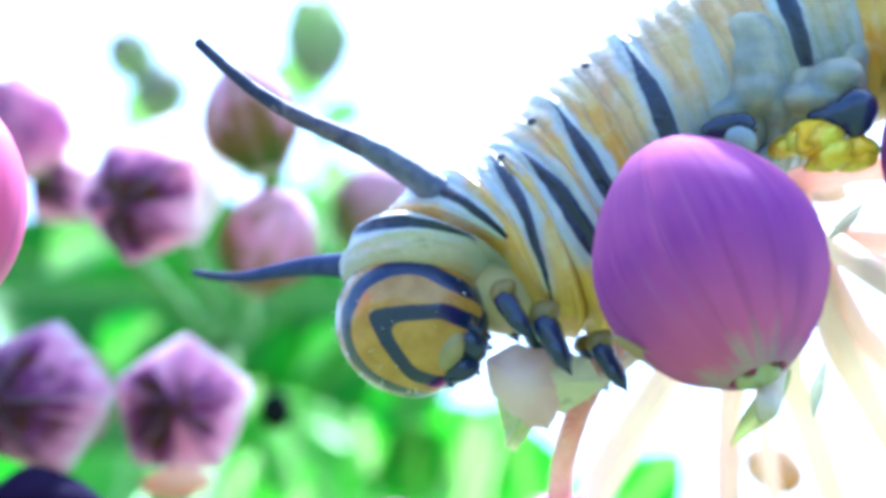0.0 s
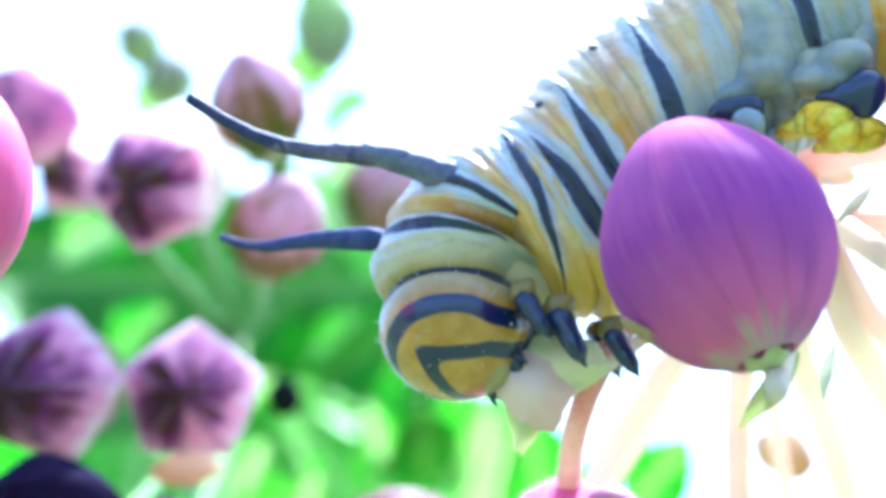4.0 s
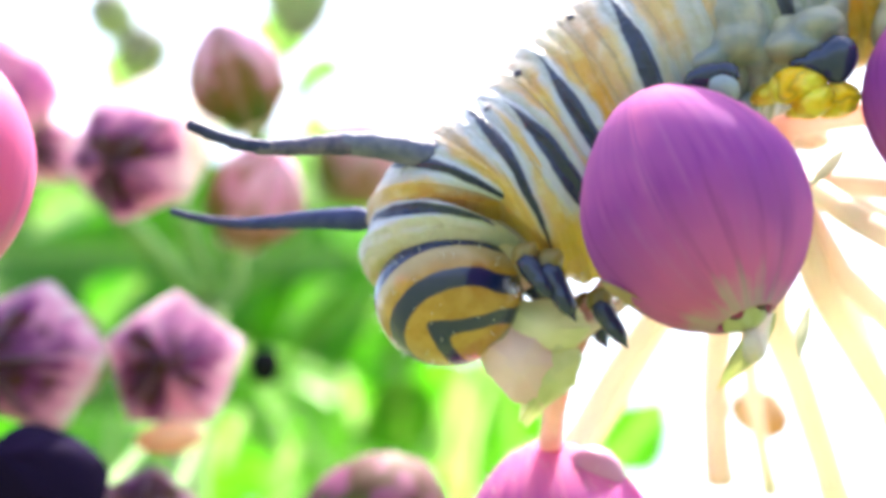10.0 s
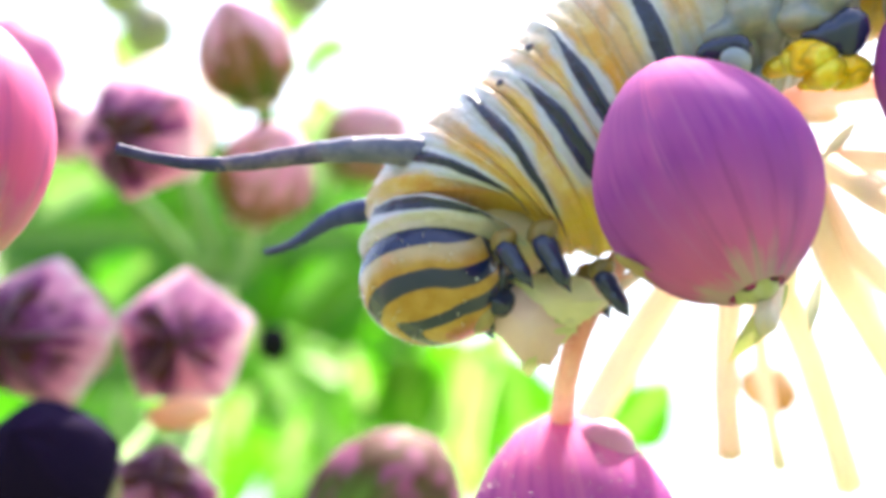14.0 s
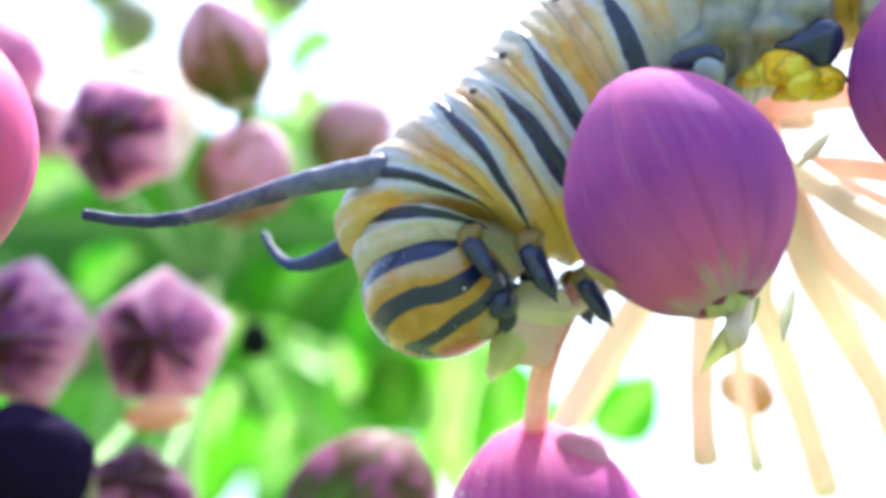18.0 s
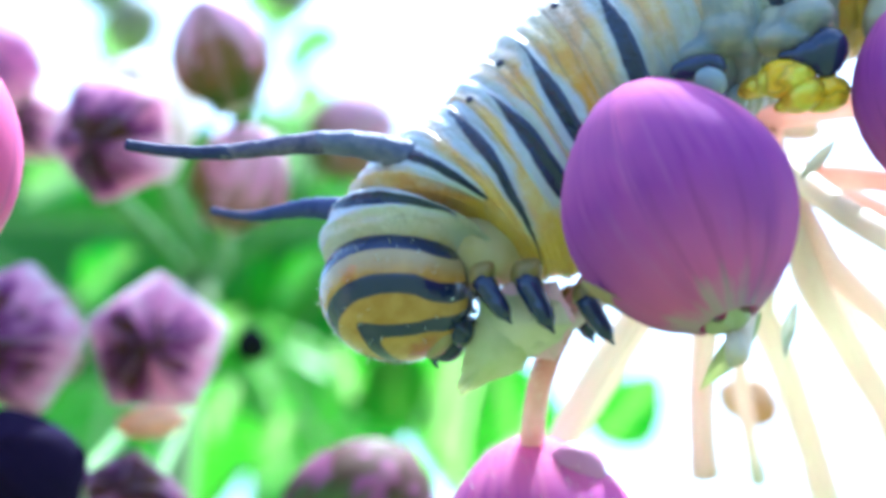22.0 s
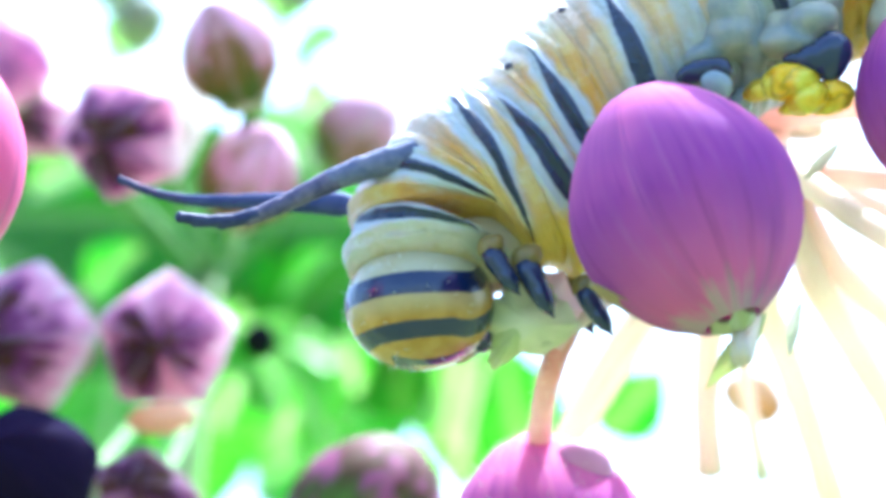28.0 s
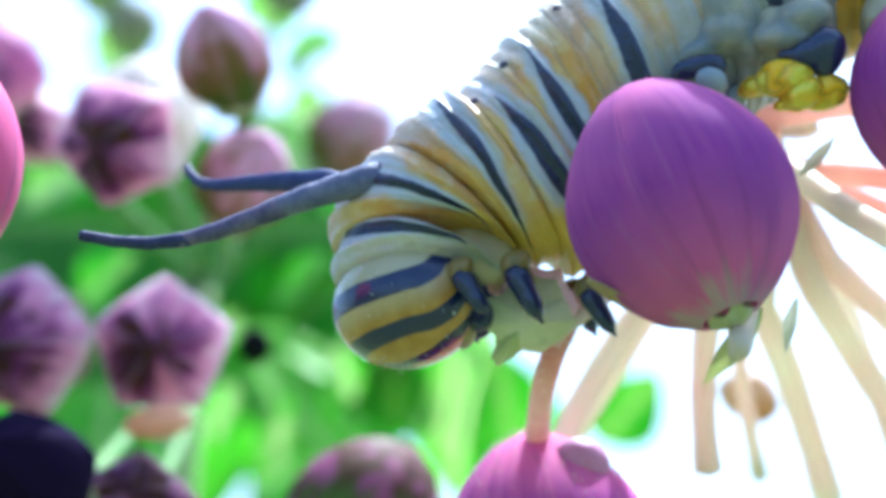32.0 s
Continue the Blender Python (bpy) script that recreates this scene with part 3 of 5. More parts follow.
def bud(kind, plant, origin, center, way, spin=0.0, size=1.0, label="", hairs=0):
    """A closed bud whose middle is at center: the calyx with five petals. Returns its foot, in plan millimetres."""
    way = Vector(way).normalized()
    foot = Vector(center) - way * kind.h * size * 0.5
    ob = part("bud", kind.calyx, plant, aim(foot - Vector(origin), way, spin), label)
    ob.scale = (size,) * 3
    for k in range(5):
        part("petal", kind.petal, ob, pose(0, 0, 0, 0, 0, 72 * k))
    if hairs:
        tagged(part("bud_hairs", bud_hairs(kind.r, kind.h, kind.belly, kind.power, hairs, 12), ob, Matrix(), "fine pale hairs on the bud"), kind="stuff")
    return foot - way * kind.h * size * 0.04


def leaf_mesh(name, length, width, mat, curl=0.2, wave=0.05, seed=1, fold=0.25):
    """A broad pointed blade along x with a keel, a wavy rim and a real thickness."""
    rng = random.Random(seed)
    bm = bmesh.new()
    rows_top, rows_low = [], []
    ph = rng.uniform(0, 6)
    for i in range(22):
        s = i / 21
        half = width / 2 * max(0.02, math.sin(math.pi * s ** 0.85)) ** 0.8
        top, low = [], []
        for j in range(11):
            k = -1 + j / 5
            z = -curl * length * (s - 0.2) ** 2 + fold * half * abs(k) + wave * width * math.sin(9 * s + ph + 2 * k) * abs(k)
            top.append((length * s, half * k, z))
            low.append((length * s, half * k, z - 0.018 * width * (1.05 - abs(k)) - 0.04))
        rows_top.append(top)
        rows_low.append(low)
    a, b = grid(bm, rows_top), grid(bm, rows_low)
    rim_a = a[0] + [q[-1] for q in a[1:]] + a[-1][-2::-1] + [q[0] for q in a[-2:0:-1]]
    rim_b = b[0] + [q[-1] for q in b[1:]] + b[-1][-2::-1] + [q[0] for q in b[-2:0:-1]]
    for i in range(len(rim_a)):
        j = (i + 1) % len(rim_a)
        bm.faces.new((rim_a[i], rim_a[j], rim_b[j], rim_b[i]))
    return mesh_of(name, bm, mat)


def leaf_pose(p, tip, face, origin):
    """A pose with x from p to tip and z near face."""
    x = (Vector(tip) - Vector(p)).normalized()
    z = (Vector(face) - x * x.dot(Vector(face))).normalized()
    y = z.cross(x)
    m = Matrix((x, y, z)).transposed().to_4x4()
    return Matrix.Translation((Vector(p) - Vector(origin)) * MM) @ m


def to_ground(p, drift=(0, 0)):
    """The plan point on the ground below p."""
    w = BASE @ (Vector(p) * MM)
    return (BASE.inverted() @ Vector((w.x + drift[0] * MM, w.y + drift[1] * MM, 0.0))) / MM


# ---- ground ----
def ground():
    bm = bmesh.new()
    n = 40
    ring = [0.0, 0.3, 0.7, 1.2, 2, 4, 9, 30, 120, 600, 3000]
    rows = []
    for r in ring[1:]:
        rows.append([(r * math.cos(2 * math.pi * j / n), r * math.sin(2 * math.pi * j / n), 0.012 * noise.noise((r * 2, j * 0.7, 0)) if r < 5 else 0) for j in range(n)])
    made = grid(bm, rows, True)
    c = bm.verts.new((0, 0, 0))
    for j in range(n):
        bm.faces.new((c, made[0][j], made[0][(j + 1) % n]))
    me = bpy.data.meshes.new("ground")
    bmesh.ops.recalc_face_normals(bm, faces=bm.faces)
    bm.to_mesh(me)
    bm.free()
    me.materials.append(M_GRASS)
    tagged(new("ground", me), "rough green meadow floor under the milkweed", "ground", kind="structure")


ground()

# ---- the near umbel ----
NEAR = BudKind(2.62, 6.2, 0.0, 0.92, M_BUD, 0.60, 0.28)
PINK = BudKind(2.5, 6.6, 0.08, 1.0, M_PINK, 0.55, 0.6)
FAR = BudKind(2.45, 4.6, 0.85, 0.80, M_FAR)
OLIVE = BudKind(1.9, 4.4, 0.45, 0.95, M_OLIVE, 0.6, 0.8)
ROSY = BudKind(2.45, 4.6, 0.6, 0.82, M_ROSY)
GREEN = BudKind(1.6, 4.2, 0.3, 0.9, M_GREEN)
BROWN = BudKind(1.75, 4.4, 0.15, 1.05, M_BROWN, 0.52, 0.6)
PALE = BudKind(2.45, 4.6, 0.7, 0.80, M_PALE)
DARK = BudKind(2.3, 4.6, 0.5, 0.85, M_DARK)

HUB = (9.39, 49.00, 2.61)


def near_plant():
    foot = to_ground(HUB, (150, 170))
    plant = thing("milkweed_plant", Matrix.Translation(foot * MM), "flowering milkweed with swollen purple buds on pale drooping stalks", "plant", "milkweed plants")
    o = foot
    hub = Vector(HUB)
    rod("stem", bend(foot, foot * 0.5 + hub * 0.5 + Vector((30, 30, 0)), hub + Vector((26, 12, 6)), 20), 3.4, 1.7, M_STEM, plant, o, "green upright stem")
    rod("peduncle", bend(hub + Vector((26, 12, 6)), hub + Vector((12, 5, -2.2)), hub, 12), 0.62, 0.42, M_BLUSH, plant, o, "pale flower stalk")
    bm = bmesh.new()
    rng = random.Random(4)
    for k in range(18):
        blob(bm, hub - o + Vector((rng.uniform(-1.3, 1.3), rng.uniform(-0.6, 1.2), rng.uniform(-1.2, 1.2))), rng.uniform(0.4, 0.8), 0.5, rng.uniform(0.3, 0.6), None, 8, 6)
    part("umbel_knot", mesh_of("umbel_knot", bm, M_STALK), plant, Matrix(), "pale knot where the flower stalks meet")
    # the swollen bud before the caterpillar
    f = bud(NEAR, plant, o, (5.08, 37.20, 0.86), (-0.34, 0.34, 0.88), 54, 1.0, "large magenta-purple bud, smooth and closed")
    rod("pedicel", bend(f, f + Vector((0.5, 1.8, 0.3)), hub, 12), 0.22, 0.32, M_STALK, plant, o)
    f = bud(NEAR, plant, o, (12.07, 39.50, 3.73), (0.10, 0.3, 0.95), 30, 0.95, "large magenta-purple bud")
    rod("pedicel", bend(f, f + Vector((-0.6, 2.0, -0.8)), hub, 12), 0.42, 0.36, M_STALK, plant, o)
    f = bud(NEAR, plant, o, (2.55, 44.80, -8.52), (-0.15, 0.40, 0.9), 50, 1.13, "large magenta-purple bud with a notched tip", 500)
    rod("pedicel", bend(f, f + Vector((0.6, 3.0, -1.2)), (3.17, 48.60, -6.96), 8) + bend((3.17, 48.60, -6.96), (4.14, 48.30, -4.11), hub + Vector((-0.4, 0, 0)), 12)[1:], 0.40, 0.38, M_STALK, plant, o)
    f = bud(BROWN, plant, o, (-3.58, 62.00, -10.79), (0.55, 0.25, 0.75), 10, 1.72, "olive and rosy brown bud")
    rod("pedicel", bend(f, f + Vector((4, 5.0, -3)), hub + Vector((-0.6, 0.4, 0)), 16), 0.42, 0.36, M_STALK, plant, o)
    for p, size, turn, lab in (((7.37, 36.70, 0.73), (0.24, 0.40, 0.62), -14, "brownish reflexed sepal"), ((3.44, 44.20, -6.00), (0.80, 0.6, 0.66), 30, "rounded purple petal lobe"), ((5.62, 35.70, -1.18), (0.42, 0.20, 0.20), 12, "dark reflexed sepal tip")):
        bm = bmesh.new()
        blob(bm, (0, 0, 0), *size, pose(0, 0, 0, 0, turn, 0), 16, 12)
        part("sepal", mesh_of("sepal", bm, M_LOBE if "purple" in lab else M_SEPALRED), plant, Matrix.Translation((Vector(p) - o) * MM), lab)
    # drooping stalks that run down and out of the knot
    for a, b, c, r, mat in (
        ((5.82, 46.50, 0.65), (2.77, 42.50, -2.45), (2.47, 47.00, -6.73), 0.38, M_ROSE),
        ((7.64, 49.00, -1.99), (7.60, 50.00, -4.43), (7.88, 51.00, -7.13), 0.46, M_STALK),
        ((9.33, 50.00, -2.03), (10.94, 53.00, -4.69), (12.75, 56.00, -8.78), 0.58, M_STALK),
        ((10.58, 49.00, -1.07), (12.39, 51.00, -3.47), (14.60, 53.00, -6.32), 0.56, M_STALK),
        ((11.24, 49.00, -0.74), (12.75, 50.00, -1.95), (14.92, 51.00, -3.82), 0.48, M_STALK),
        ((8.82, 46.00, 3.44), (10.31, 46.00, 3.66), (12.67, 46.00, 3.91), 0.46, M_BLUSH),
        ((10.00, 47.50, 1.83), (11.14, 47.50, 1.87), (13.55, 48.00, 1.57), 0.42, M_BLUSH),
        ((9.34, 54.00, -2.20), (10.23, 58.00, -5.13), (11.57, 62.00, -8.88), 0.36, M_STALK),
        ((13.32, 56.00, -2.28), (15.50, 60.00, -5.72), (17.85, 64.00, -10.04), 0.50, M_STALK),
    ):
        rod("pedicel", [hub] + bend(a, b, c, 12), r * 0.88, r * 0.80, mat, plant, o, "", 10, 0.08)
    # white hairs along the rosy stalk
    bm = bmesh.new()
    rng = random.Random(9)
    line = bend((5.82, 46.50, 0.65), (2.77, 42.50, -2.45), (2.47, 47.00, -6.73), 60)
    for k in range(260):
        p = line[rng.randrange(24, 60)]
        d = Vector((rng.uniform(-1, 0.6), rng.uniform(-1, 0.3), rng.uniform(-0.5, 0.5))).normalized()
        q = p + d * 0.36
        tube(bm, [q - o, q + d * rng.uniform(0.06, 0.14) - o], [0.014, 0.006], 4)
    tagged(part("stalk_hairs", mesh_of("stalk_hairs", bm, M_HAIR), plant, Matrix(), "fine white hairs on the stalk"), kind="stuff")
    bm = bmesh.new()
    for v in blob(bm, (0, 0, 0), 1.25, 1.0, 0.95, pose(0, 0, 0, 0, 25, 0), 20, 14):
        v.co *= 1 + 0.22 * noise.noise(v.co * 1.3)
    part("withered_bud", mesh_of("withered_bud", bm, M_RUST), plant, Matrix.Translation((Vector((11.64, 64.00, -6.10)) - o) * MM), "small withered orange bud")
    # the green bract that hangs below the large bud
    lm = leaf_mesh("sepal", 3.0, 0.75, M_SEPALRED, 0.10, 0.05, 5)
    part("sepal", lm, plant, leaf_pose((5.56, 37.00, -2.01), (2.74, 36.00, -1.01), (0.2, -0.25, -0.9), o), "narrow brownish sepal folded back under the bud")
    lm = leaf_mesh("bract", 2.3, 0.56, M_SEPAL, 0.15, 0.1, 3)
    part("bract", lm, plant, leaf_pose((7.22, 38.50, -1.63), (5.85, 38.20, -3.37), (0.4, -0.8, 0.3), o), "small green bract with a red tip")
    lm = leaf_mesh("bract", 1.5, 0.35, M_HAIR, 0.25, 0.1, 6)
    part("bract", lm, plant, leaf_pose((8.77, 42.00, -1.49), (8.44, 42.00, -2.64), (-0.6, -0.8, 0.3), o), "small pale bract")
    part("bract", lm, plant, leaf_pose((9.26, 44.00, 1.67), (10.24, 44.00, 2.65), (0.4, -0.8, 0.3), o), "thin pale bract")
    for k, (a, b, w) in enumerate((
        ((14.86, 162.52, -19.86), (20.08, 158.92, -12.84), 12.6), ((50.30, 171.52, -1.21), (43.75, 173.32, 0.53), 5.4), ((7.36, 171.52, -25.17), (4.87, 166.12, -10.79), 18.0),
    )):
        m = leaf_mesh("leaf", (Vector(b) - Vector(a)).length, w * 0.6, (M_LEAF, M_LEAF2, M_LEAF)[k], 0.1, 0.05, k)
        part("leaf", m, plant, leaf_pose(a, b, (0.2, -0.9, 0.4), o), "small green leaf")
    return plant, o


PLANT, PLANT_O = near_plant()


# ---- the umbel behind ----
def far_plant():
    hub = Vector((-20.30, 132.30, -3.30))
    foot = to_ground(hub, (-30, 120))
    plant = thing("milkweed_plant", Matrix.Translation(foot * MM), "milkweed with five-cornered purple buds and backlit green leaves", "plant", "milkweed plants")
    o = foot
    rod("stem", bend(foot, foot * 0.5 + hub * 0.5 + Vector((-10, 20, 0)), hub, 20), 3.4, 1.6, M_STEM, plant, o, "green upright stem")
    for kind, p, way, spin, size, label in (
        # extra bud, put behind the white-rimmed purple one to give its sunlit edge
        (PALE, (-13.07, 69.50, 5.19), (0.20, -0.9, 0.15), 12, 1.22, "added cream bud standing for the sunlit rim before it"),
        (FAR, (-11.59, 66.00, -4.13), (0.06, -0.95, 0.06), 16, 1.20, "five-cornered purple bud seen end on"),
        (FAR, (-16.49, 62.00, -3.71), (-0.25, -0.92, 0.0), 5, 1.22, "five-cornered purple bud with pale rims"),
        (FAR, (-12.94, 64.00, 3.95), (-0.14, -0.94, -0.14), 40, 1.08, "five-cornered purple bud with bright white rims"),
        (OLIVE, (-8.78, 64.00, 7.19), (-0.25, -0.55, 0.80), 10, 1.04, "rosy bud with an olive foot"),
        (OLIVE, (-8.46, 68.00, 2.62), (0.40, -0.60, 0.65), 30, 1.14, "rosy bud with a brown foot"),
        (ROSY, (-20.60, 74.00, 8.01), (-0.1, -0.7, 0.6), 0, 1.05, "pale pink bud"),
        (FAR, (-19.06, 76.00, 5.35), (-0.4, -0.8, 0.3), 22, 0.75, "pale purple bud"),
        (OLIVE, (-6.70, 116.00, 7.38), (0.6, -0.6, 0.4), 3, 1.75, "rosy brown bud, tilted"),
        (FAR, (-12.04, 62.00, -10.05), (0.1, -0.8, 0.45), 10, 1.02, "purple bud with a green rim"),
        (DARK, (-14.70, 56.00, -7.94), (-0.2, -0.7, 0.5), 30, 1.12, "bud with deep shade painted into its petals"),
        (GREEN, (-10.32, 108.00, 17.50), (0.15, -0.3, -0.95), 30, 1.45, "young green bud, hanging"),
        (GREEN, (-21.39, 112.00, 14.70), (0.2, -0.9, 0.2), 10, 1.25, "young olive bud"),
        (GREEN, (-23.51, 112.00, 17.26), (-0.2, -0.9, 0.4), 30, 1.05, "young olive bud"),
    ):
        f = bud(kind, plant, o, p, way, spin, size, label)
        rod("pedicel", bend(f, f * 0.55 + hub * 0.45 + Vector((0, 8, -1)), hub, 14), 0.36, 0.32, M_GSTALK, plant, o)
    bm = bmesh.new()
    blob(bm, (0, 0, 0), 1.35, 0.7, 0.62, pose(0, 0, 0, 0, -6, 0))
    part("withered_bud", mesh_of("withered_bud", bm, M_ORANGE), plant, Matrix.Translation((Vector((-11.24, 63.00, -6.87)) - o) * MM), "withered orange-pink bud")
    # a small dark spot behind the buds, built as a black lump
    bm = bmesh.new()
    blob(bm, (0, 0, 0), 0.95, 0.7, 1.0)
    part("withered_bud", mesh_of("withered_bud", bm, M_DARK), plant, Matrix.Translation((Vector((-10.29, 87.00, -5.47)) - o) * MM), "small near-black lump among the leaves")
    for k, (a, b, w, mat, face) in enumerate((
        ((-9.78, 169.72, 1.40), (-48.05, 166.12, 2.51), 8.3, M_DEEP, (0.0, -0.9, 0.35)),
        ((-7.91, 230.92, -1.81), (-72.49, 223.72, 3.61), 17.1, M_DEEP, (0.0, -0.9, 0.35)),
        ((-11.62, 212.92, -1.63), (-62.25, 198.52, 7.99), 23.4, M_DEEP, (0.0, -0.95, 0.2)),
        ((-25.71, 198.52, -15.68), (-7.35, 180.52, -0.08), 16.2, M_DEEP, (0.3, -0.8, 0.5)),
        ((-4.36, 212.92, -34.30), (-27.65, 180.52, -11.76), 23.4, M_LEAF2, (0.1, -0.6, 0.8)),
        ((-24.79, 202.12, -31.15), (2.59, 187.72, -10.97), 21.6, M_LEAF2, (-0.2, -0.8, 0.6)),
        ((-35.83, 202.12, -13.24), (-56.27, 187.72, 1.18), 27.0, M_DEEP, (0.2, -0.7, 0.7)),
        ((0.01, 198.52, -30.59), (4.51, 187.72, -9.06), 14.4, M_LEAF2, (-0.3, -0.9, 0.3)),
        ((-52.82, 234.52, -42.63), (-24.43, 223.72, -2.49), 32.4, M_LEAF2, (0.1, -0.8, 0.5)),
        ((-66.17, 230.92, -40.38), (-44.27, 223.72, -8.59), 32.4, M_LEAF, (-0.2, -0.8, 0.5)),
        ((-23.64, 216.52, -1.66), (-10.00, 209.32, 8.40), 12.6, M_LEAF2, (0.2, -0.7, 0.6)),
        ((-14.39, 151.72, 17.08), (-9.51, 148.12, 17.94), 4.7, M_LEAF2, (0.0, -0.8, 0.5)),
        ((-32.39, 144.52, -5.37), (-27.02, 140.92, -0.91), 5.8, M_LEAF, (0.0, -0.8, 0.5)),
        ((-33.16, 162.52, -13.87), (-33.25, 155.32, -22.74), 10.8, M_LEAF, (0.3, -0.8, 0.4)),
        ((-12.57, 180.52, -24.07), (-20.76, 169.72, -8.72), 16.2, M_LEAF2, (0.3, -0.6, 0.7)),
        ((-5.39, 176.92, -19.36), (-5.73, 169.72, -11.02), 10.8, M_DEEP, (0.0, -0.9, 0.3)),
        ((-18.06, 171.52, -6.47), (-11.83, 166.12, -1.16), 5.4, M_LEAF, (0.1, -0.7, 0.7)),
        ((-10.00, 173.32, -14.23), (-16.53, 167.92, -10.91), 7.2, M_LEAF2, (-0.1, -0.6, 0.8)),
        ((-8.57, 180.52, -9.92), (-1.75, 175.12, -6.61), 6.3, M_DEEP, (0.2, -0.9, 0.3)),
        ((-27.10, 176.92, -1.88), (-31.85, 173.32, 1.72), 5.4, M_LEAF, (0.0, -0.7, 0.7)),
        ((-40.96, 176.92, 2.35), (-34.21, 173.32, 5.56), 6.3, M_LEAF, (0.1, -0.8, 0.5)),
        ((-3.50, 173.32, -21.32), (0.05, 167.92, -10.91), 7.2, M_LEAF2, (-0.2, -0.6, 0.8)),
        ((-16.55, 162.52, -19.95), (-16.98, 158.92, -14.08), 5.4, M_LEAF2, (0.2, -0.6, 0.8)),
        # this thin pale leaf stands for a bright sky gap
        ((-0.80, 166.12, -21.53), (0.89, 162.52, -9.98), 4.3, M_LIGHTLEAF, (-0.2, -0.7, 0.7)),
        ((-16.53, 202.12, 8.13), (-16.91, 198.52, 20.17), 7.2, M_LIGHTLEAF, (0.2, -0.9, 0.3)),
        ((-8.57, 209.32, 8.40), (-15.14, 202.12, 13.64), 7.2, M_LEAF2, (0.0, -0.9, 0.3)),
        # another pale sliver in place of a sky gap
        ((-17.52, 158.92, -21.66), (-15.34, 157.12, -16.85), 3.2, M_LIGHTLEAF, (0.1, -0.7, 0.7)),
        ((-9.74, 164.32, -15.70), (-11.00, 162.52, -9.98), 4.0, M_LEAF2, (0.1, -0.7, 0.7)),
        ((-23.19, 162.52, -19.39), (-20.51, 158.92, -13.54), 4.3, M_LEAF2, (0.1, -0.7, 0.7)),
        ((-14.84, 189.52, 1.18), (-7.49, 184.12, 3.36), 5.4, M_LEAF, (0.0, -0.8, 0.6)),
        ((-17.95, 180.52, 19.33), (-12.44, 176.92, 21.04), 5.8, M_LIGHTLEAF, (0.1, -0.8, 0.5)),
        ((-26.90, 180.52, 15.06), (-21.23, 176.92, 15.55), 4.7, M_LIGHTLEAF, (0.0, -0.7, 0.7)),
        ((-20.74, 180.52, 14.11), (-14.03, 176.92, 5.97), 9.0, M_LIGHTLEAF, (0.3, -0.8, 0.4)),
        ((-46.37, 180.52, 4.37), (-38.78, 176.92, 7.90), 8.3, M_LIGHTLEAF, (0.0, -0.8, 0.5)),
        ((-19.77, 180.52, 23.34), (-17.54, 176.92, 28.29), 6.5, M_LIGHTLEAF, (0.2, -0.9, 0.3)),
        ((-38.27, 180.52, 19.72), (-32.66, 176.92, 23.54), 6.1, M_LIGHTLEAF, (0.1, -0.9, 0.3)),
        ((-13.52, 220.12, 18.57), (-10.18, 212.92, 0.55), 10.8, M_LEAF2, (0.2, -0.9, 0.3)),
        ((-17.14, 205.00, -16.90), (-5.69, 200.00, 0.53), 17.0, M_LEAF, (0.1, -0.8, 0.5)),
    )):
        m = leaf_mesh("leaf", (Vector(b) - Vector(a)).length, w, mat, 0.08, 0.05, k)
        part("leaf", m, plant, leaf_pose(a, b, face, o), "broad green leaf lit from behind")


far_plant()


def left_plant():
    """The plant whose bud sways at the edge of the view."""
    c = Vector((-12.09, 37.00, 1.91))
    foot = to_ground(c, (-90, 60))
    plant = thing("milkweed_plant", Matrix.Translation(foot * MM), "milkweed stalk with one bright pink bud", "plant", "milkweed plants")
    f = bud(PINK, plant, foot, c, (-0.05, 0.15, 0.95), 20, 0.95, "bright pink bud, closed")
    top = f + Vector((-7, 6, -9))
    rod("pedicel", bend(f, f + Vector((-2, 2, -4)), top, 10), 0.42, 0.4, M_STALK, plant, foot)
    rod("stem", bend(top, foot * 0.5 + top * 0.5 + Vector((-10, 6, 0)), foot, 20), 1.6, 3.2, M_STEM, plant, foot, "green upright stem")
    return plant


SWAYING = left_plant()

# ---- the caterpillar ----
CAT_P = Vector((3.14, 42.50, 2.05))
CATERPILLAR = thing("caterpillar", Matrix.Translation(CAT_P * MM), "fat caterpillar ringed black, white and yellow, feeding on a bud", "caterpillar")


# middle of the ring, radius, turn of the ring in degrees (from the neck to the tail)
NECK = ((-1.03, 42.00, -1.13), 1.72, 0)
RINGS = [
    ((-1.01, 42.20, 0.04), 1.98, 0),
    ((-0.20, 42.30, 0.74), 2.22, 0),
    ((0.99, 42.40, 1.29), 2.44, -6),
    ((1.86, 42.60, 1.74), 2.68, 2),
    ((2.76, 42.90, 2.70), 2.84, 12),
    ((4.50, 43.00, 4.14), 2.96, 13),
    ((7.60, 43.10, 6.50), 2.90, 12),
    ((10.50, 43.20, 7.60), 2.66, 8),
    ((12.70, 43.20, 8.10), 2.5, 4),
    ((14.60, 43.10, 7.90), 2.35, 0),
    ((16.18, 43.20, 7.77), 1.8, 0),
]
REST = [Vector(p) for p, _, _ in RINGS]
DOWN = Vector((-0.05, -0.55, -1))


def ring_axes(places):
    """The way towards the head at each ring; the two foremost bend down to the head."""
    out = []
    for i, p in enumerate(places):
        x = (places[max(i - 1, 0)] - places[min(i + 1, len(places) - 1)]).normalized()
        if i == 0:
            x = DOWN.normalized()
        elif i == 1:
            x = (x * 0.55 + DOWN * 0.45).normalized()
        x.rotate(Euler((0, radians(RINGS[i][2]), 0)))
        out.append(x)
    return out


